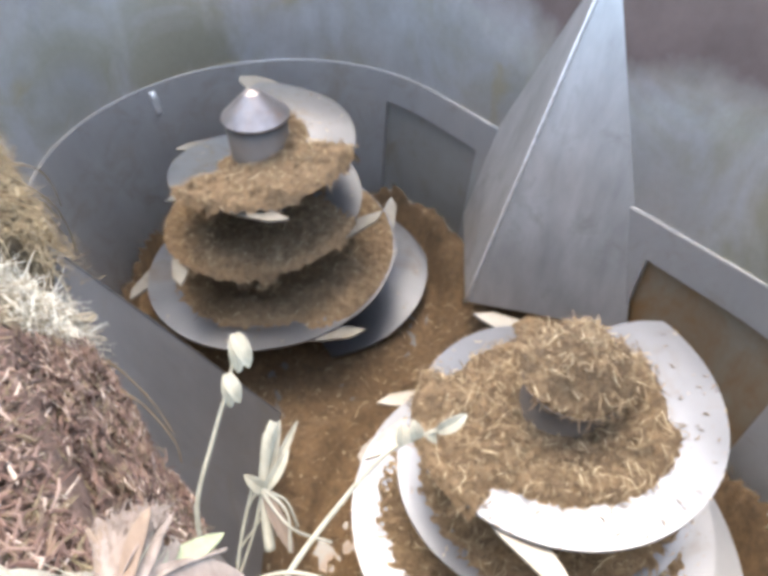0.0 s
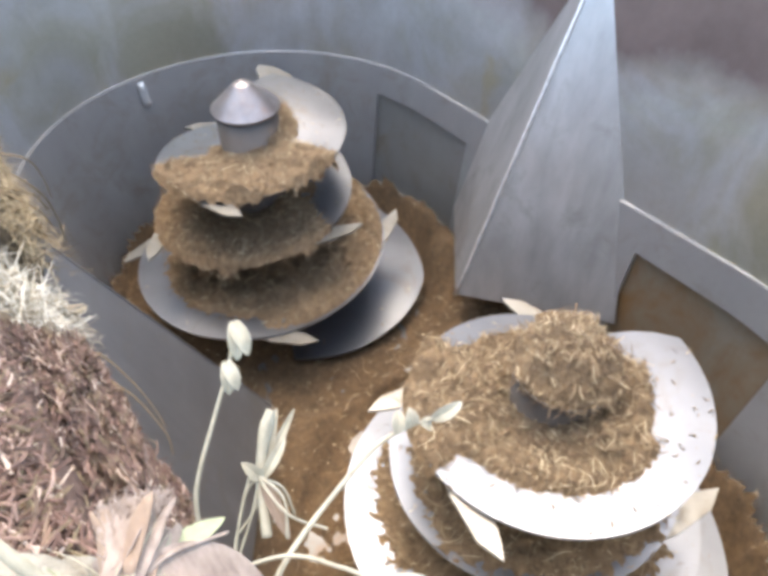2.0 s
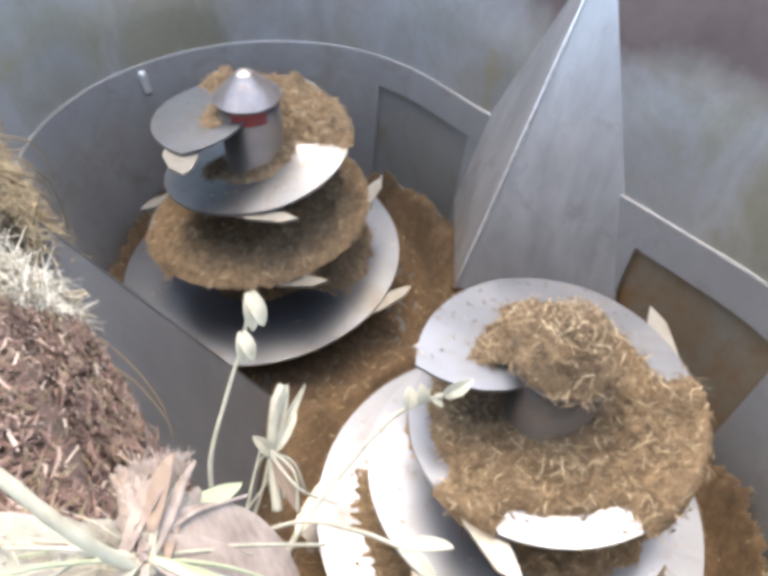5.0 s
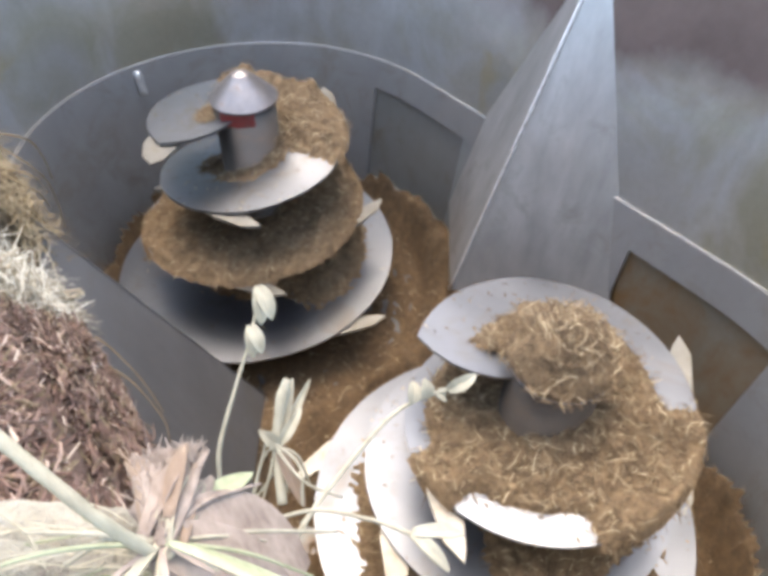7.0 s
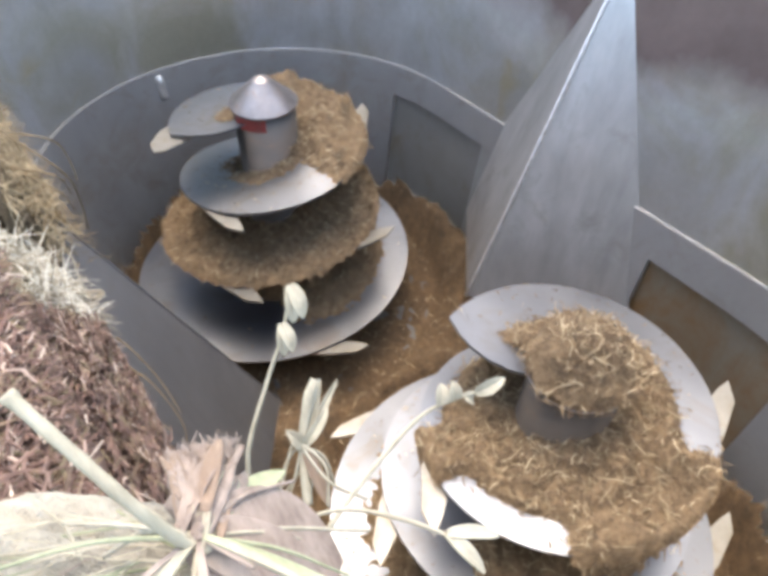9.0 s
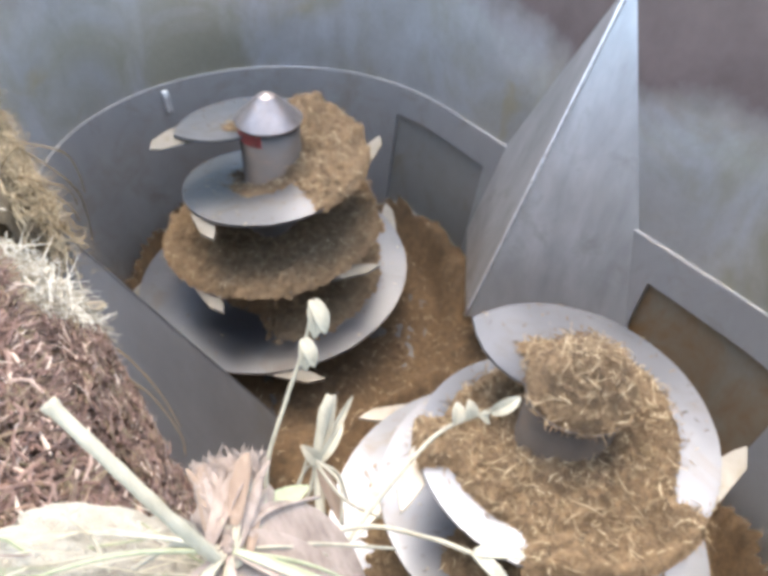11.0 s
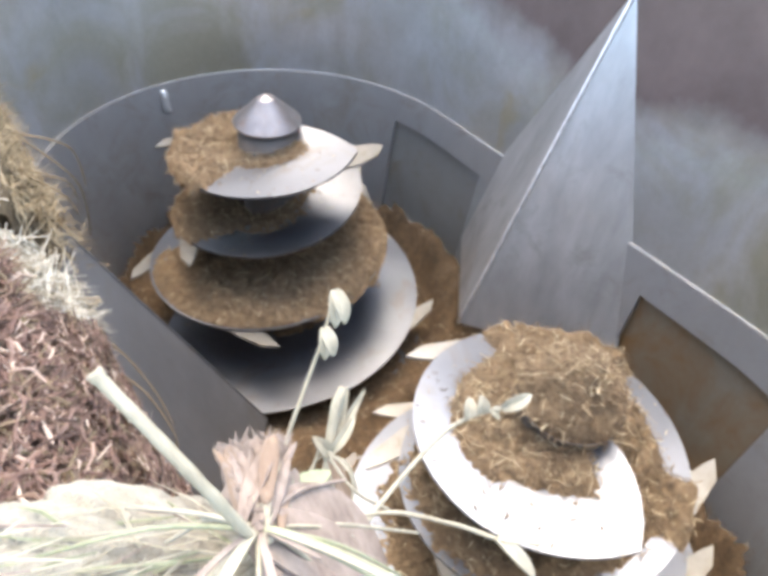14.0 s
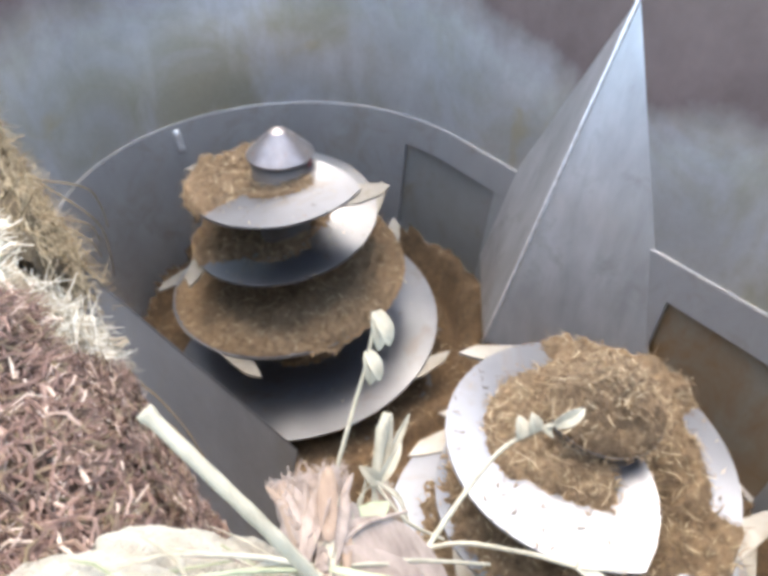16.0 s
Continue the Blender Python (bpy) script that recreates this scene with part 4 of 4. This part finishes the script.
    pts = [Vector(p) for p in [(-1.114, -1.374, 2.539), (-1.126, -1.382, 2.531), (-1.151, -1.389, 2.522), (-1.143, -1.400, 2.506), (-1.172, -1.425, 2.483), (-1.147, -1.440, 2.475), (-1.160, -1.430, 2.480)]]
    ob.location = pts[4]
    off = Vector(ob.location)
    tagged(ob, "withered bleached stalk with split leaf sheaths", "dry plant")
    q = curve_pts([pts[0], pts[1], pts[3], pts[6]])
    part("stem", tube_path([p - off for p in q], [0.004] * len(q)), M_LEAF, ob, "", True)
    part("sheath", leaf_bm(pts[3] - off, pts[0] - off + Vector((0.006, 0.004, -0.008)), 0.007, up, 0.06, 0.7), M_LEAF, ob)
    part("sheath", leaf_bm(pts[3] - off, pts[0] - off + Vector((0.016, -0.006, -0.006)), 0.006, up, -0.08, 0.7), M_LEAF, ob)
    part("sheath", leaf_bm(pts[3] - off, pts[1] - off + Vector((0.012, -0.008, -0.010)), 0.008, up, 0.2, 0.7), M_LEAF, ob)
    part("sheath", leaf_bm(pts[3] - off, pts[0] - off + Vector((-0.010, 0, -0.006)), 0.006, up, 0.05, 0.7), M_LEAF, ob)
    part("sheath", leaf_bm(pts[3] - off, pts[2] - off, 0.010, up, 0.3, 0.5), M_LEAF, ob)
    part("sheath", leaf_bm(pts[3] - off, pts[5] - off, 0.010, up, 0.1, 0.4), M_LEAF_TAN, ob, "tan split sheath")
    for k in range(9):
        a = pts[3].lerp(pts[2], rng.random() * 0.6)
        e = pts[4] + Vector((rng.uniform(-.03, .06), rng.uniform(-.03, .03), rng.uniform(-.05, .0)))
        q = curve_pts([a, a.lerp(e, 0.5) + Vector((rng.uniform(-.012, .012), rng.uniform(-.01, .01), 0.006)), e], 8)
        part("rootlet", tube_path([p - off for p in q], [0.0011] * len(q), 6), M_LEAF, ob, "", True)

    # sprig reaching over the feed
    ob = new("dry_sprig")
    pts = [Vector(p) for p in [(-1.190, -1.480, 2.500), (-1.159, -1.470, 2.526), (-1.107, -1.454, 2.531), (-1.067, -1.446, 2.535), (-1.039, -1.450, 2.538), (-1.013, -1.459, 2.539)]]
    ob.location = pts[0]
    off = Vector(ob.location)
    tagged(ob, "thin bleached sprig with small bract leaves", "dry plant")
    q = curve_pts(pts)
    part("stem", tube_path([p - off for p in q], [0.0022 - 0.0010 * i / len(q) for i in range(len(q))]), M_LEAF, ob, "", True)
    for k, f in enumerate((0.72, 0.80, 0.87, 0.93, 0.99)):
        p = q[int(f * (len(q) - 1))] - off
        d = Vector((rng.uniform(0.0, 0.6), rng.uniform(-.2, .4), rng.choice((-1, 0.2)) * rng.uniform(0.5, 1))).normalized() * rng.uniform(0.014, 0.026)
        part("leaf", leaf_bm(p, p + d, 0.010, up, 0.3, 0.5), M_LEAF, ob)

    # a thin strand ending in two papery leaves
    ob = new("dry_strand")
    pts = [Vector(p) for p in [(-1.222, -1.495, 2.628), (-1.176, -1.506, 2.619), (-1.158, -1.535, 2.636), (-1.150, -1.558, 2.650)]]
    ob.location = pts[0]
    off = Vector(ob.location)
    tagged(ob, "thin pale strand with two papery leaves at its end", "dry plant")
    q = curve_pts(pts)
    part("stem", tube_path([p - off for p in q], [0.0011] * len(q), 6), M_LEAF, ob, "", True)
    for d, w in (((0.020, -0.014, -0.004), 0.006), ((0.004, -0.022, -0.006), 0.006)):
        part("leaf", leaf_bm(pts[-1] - off, pts[-1] - off + Vector(d), w, (0, 0, 1), 0.2, 0.5), M_LEAF, ob)


build_forage()


# ---- movement ----
SPIN = -360 / 1.916


def motions():
    rows = 64
    for ob, y, start in ((AUGER_FAR, HALF, 60.0), (AUGER_NEAR, -HALF, -1.0)):
        walk(ob, [(16.0 * i / rows, pose(0, y, 0, 0, 0, start + SPIN * 16.0 * i / rows)) for i in range(rows + 1)])


motions()
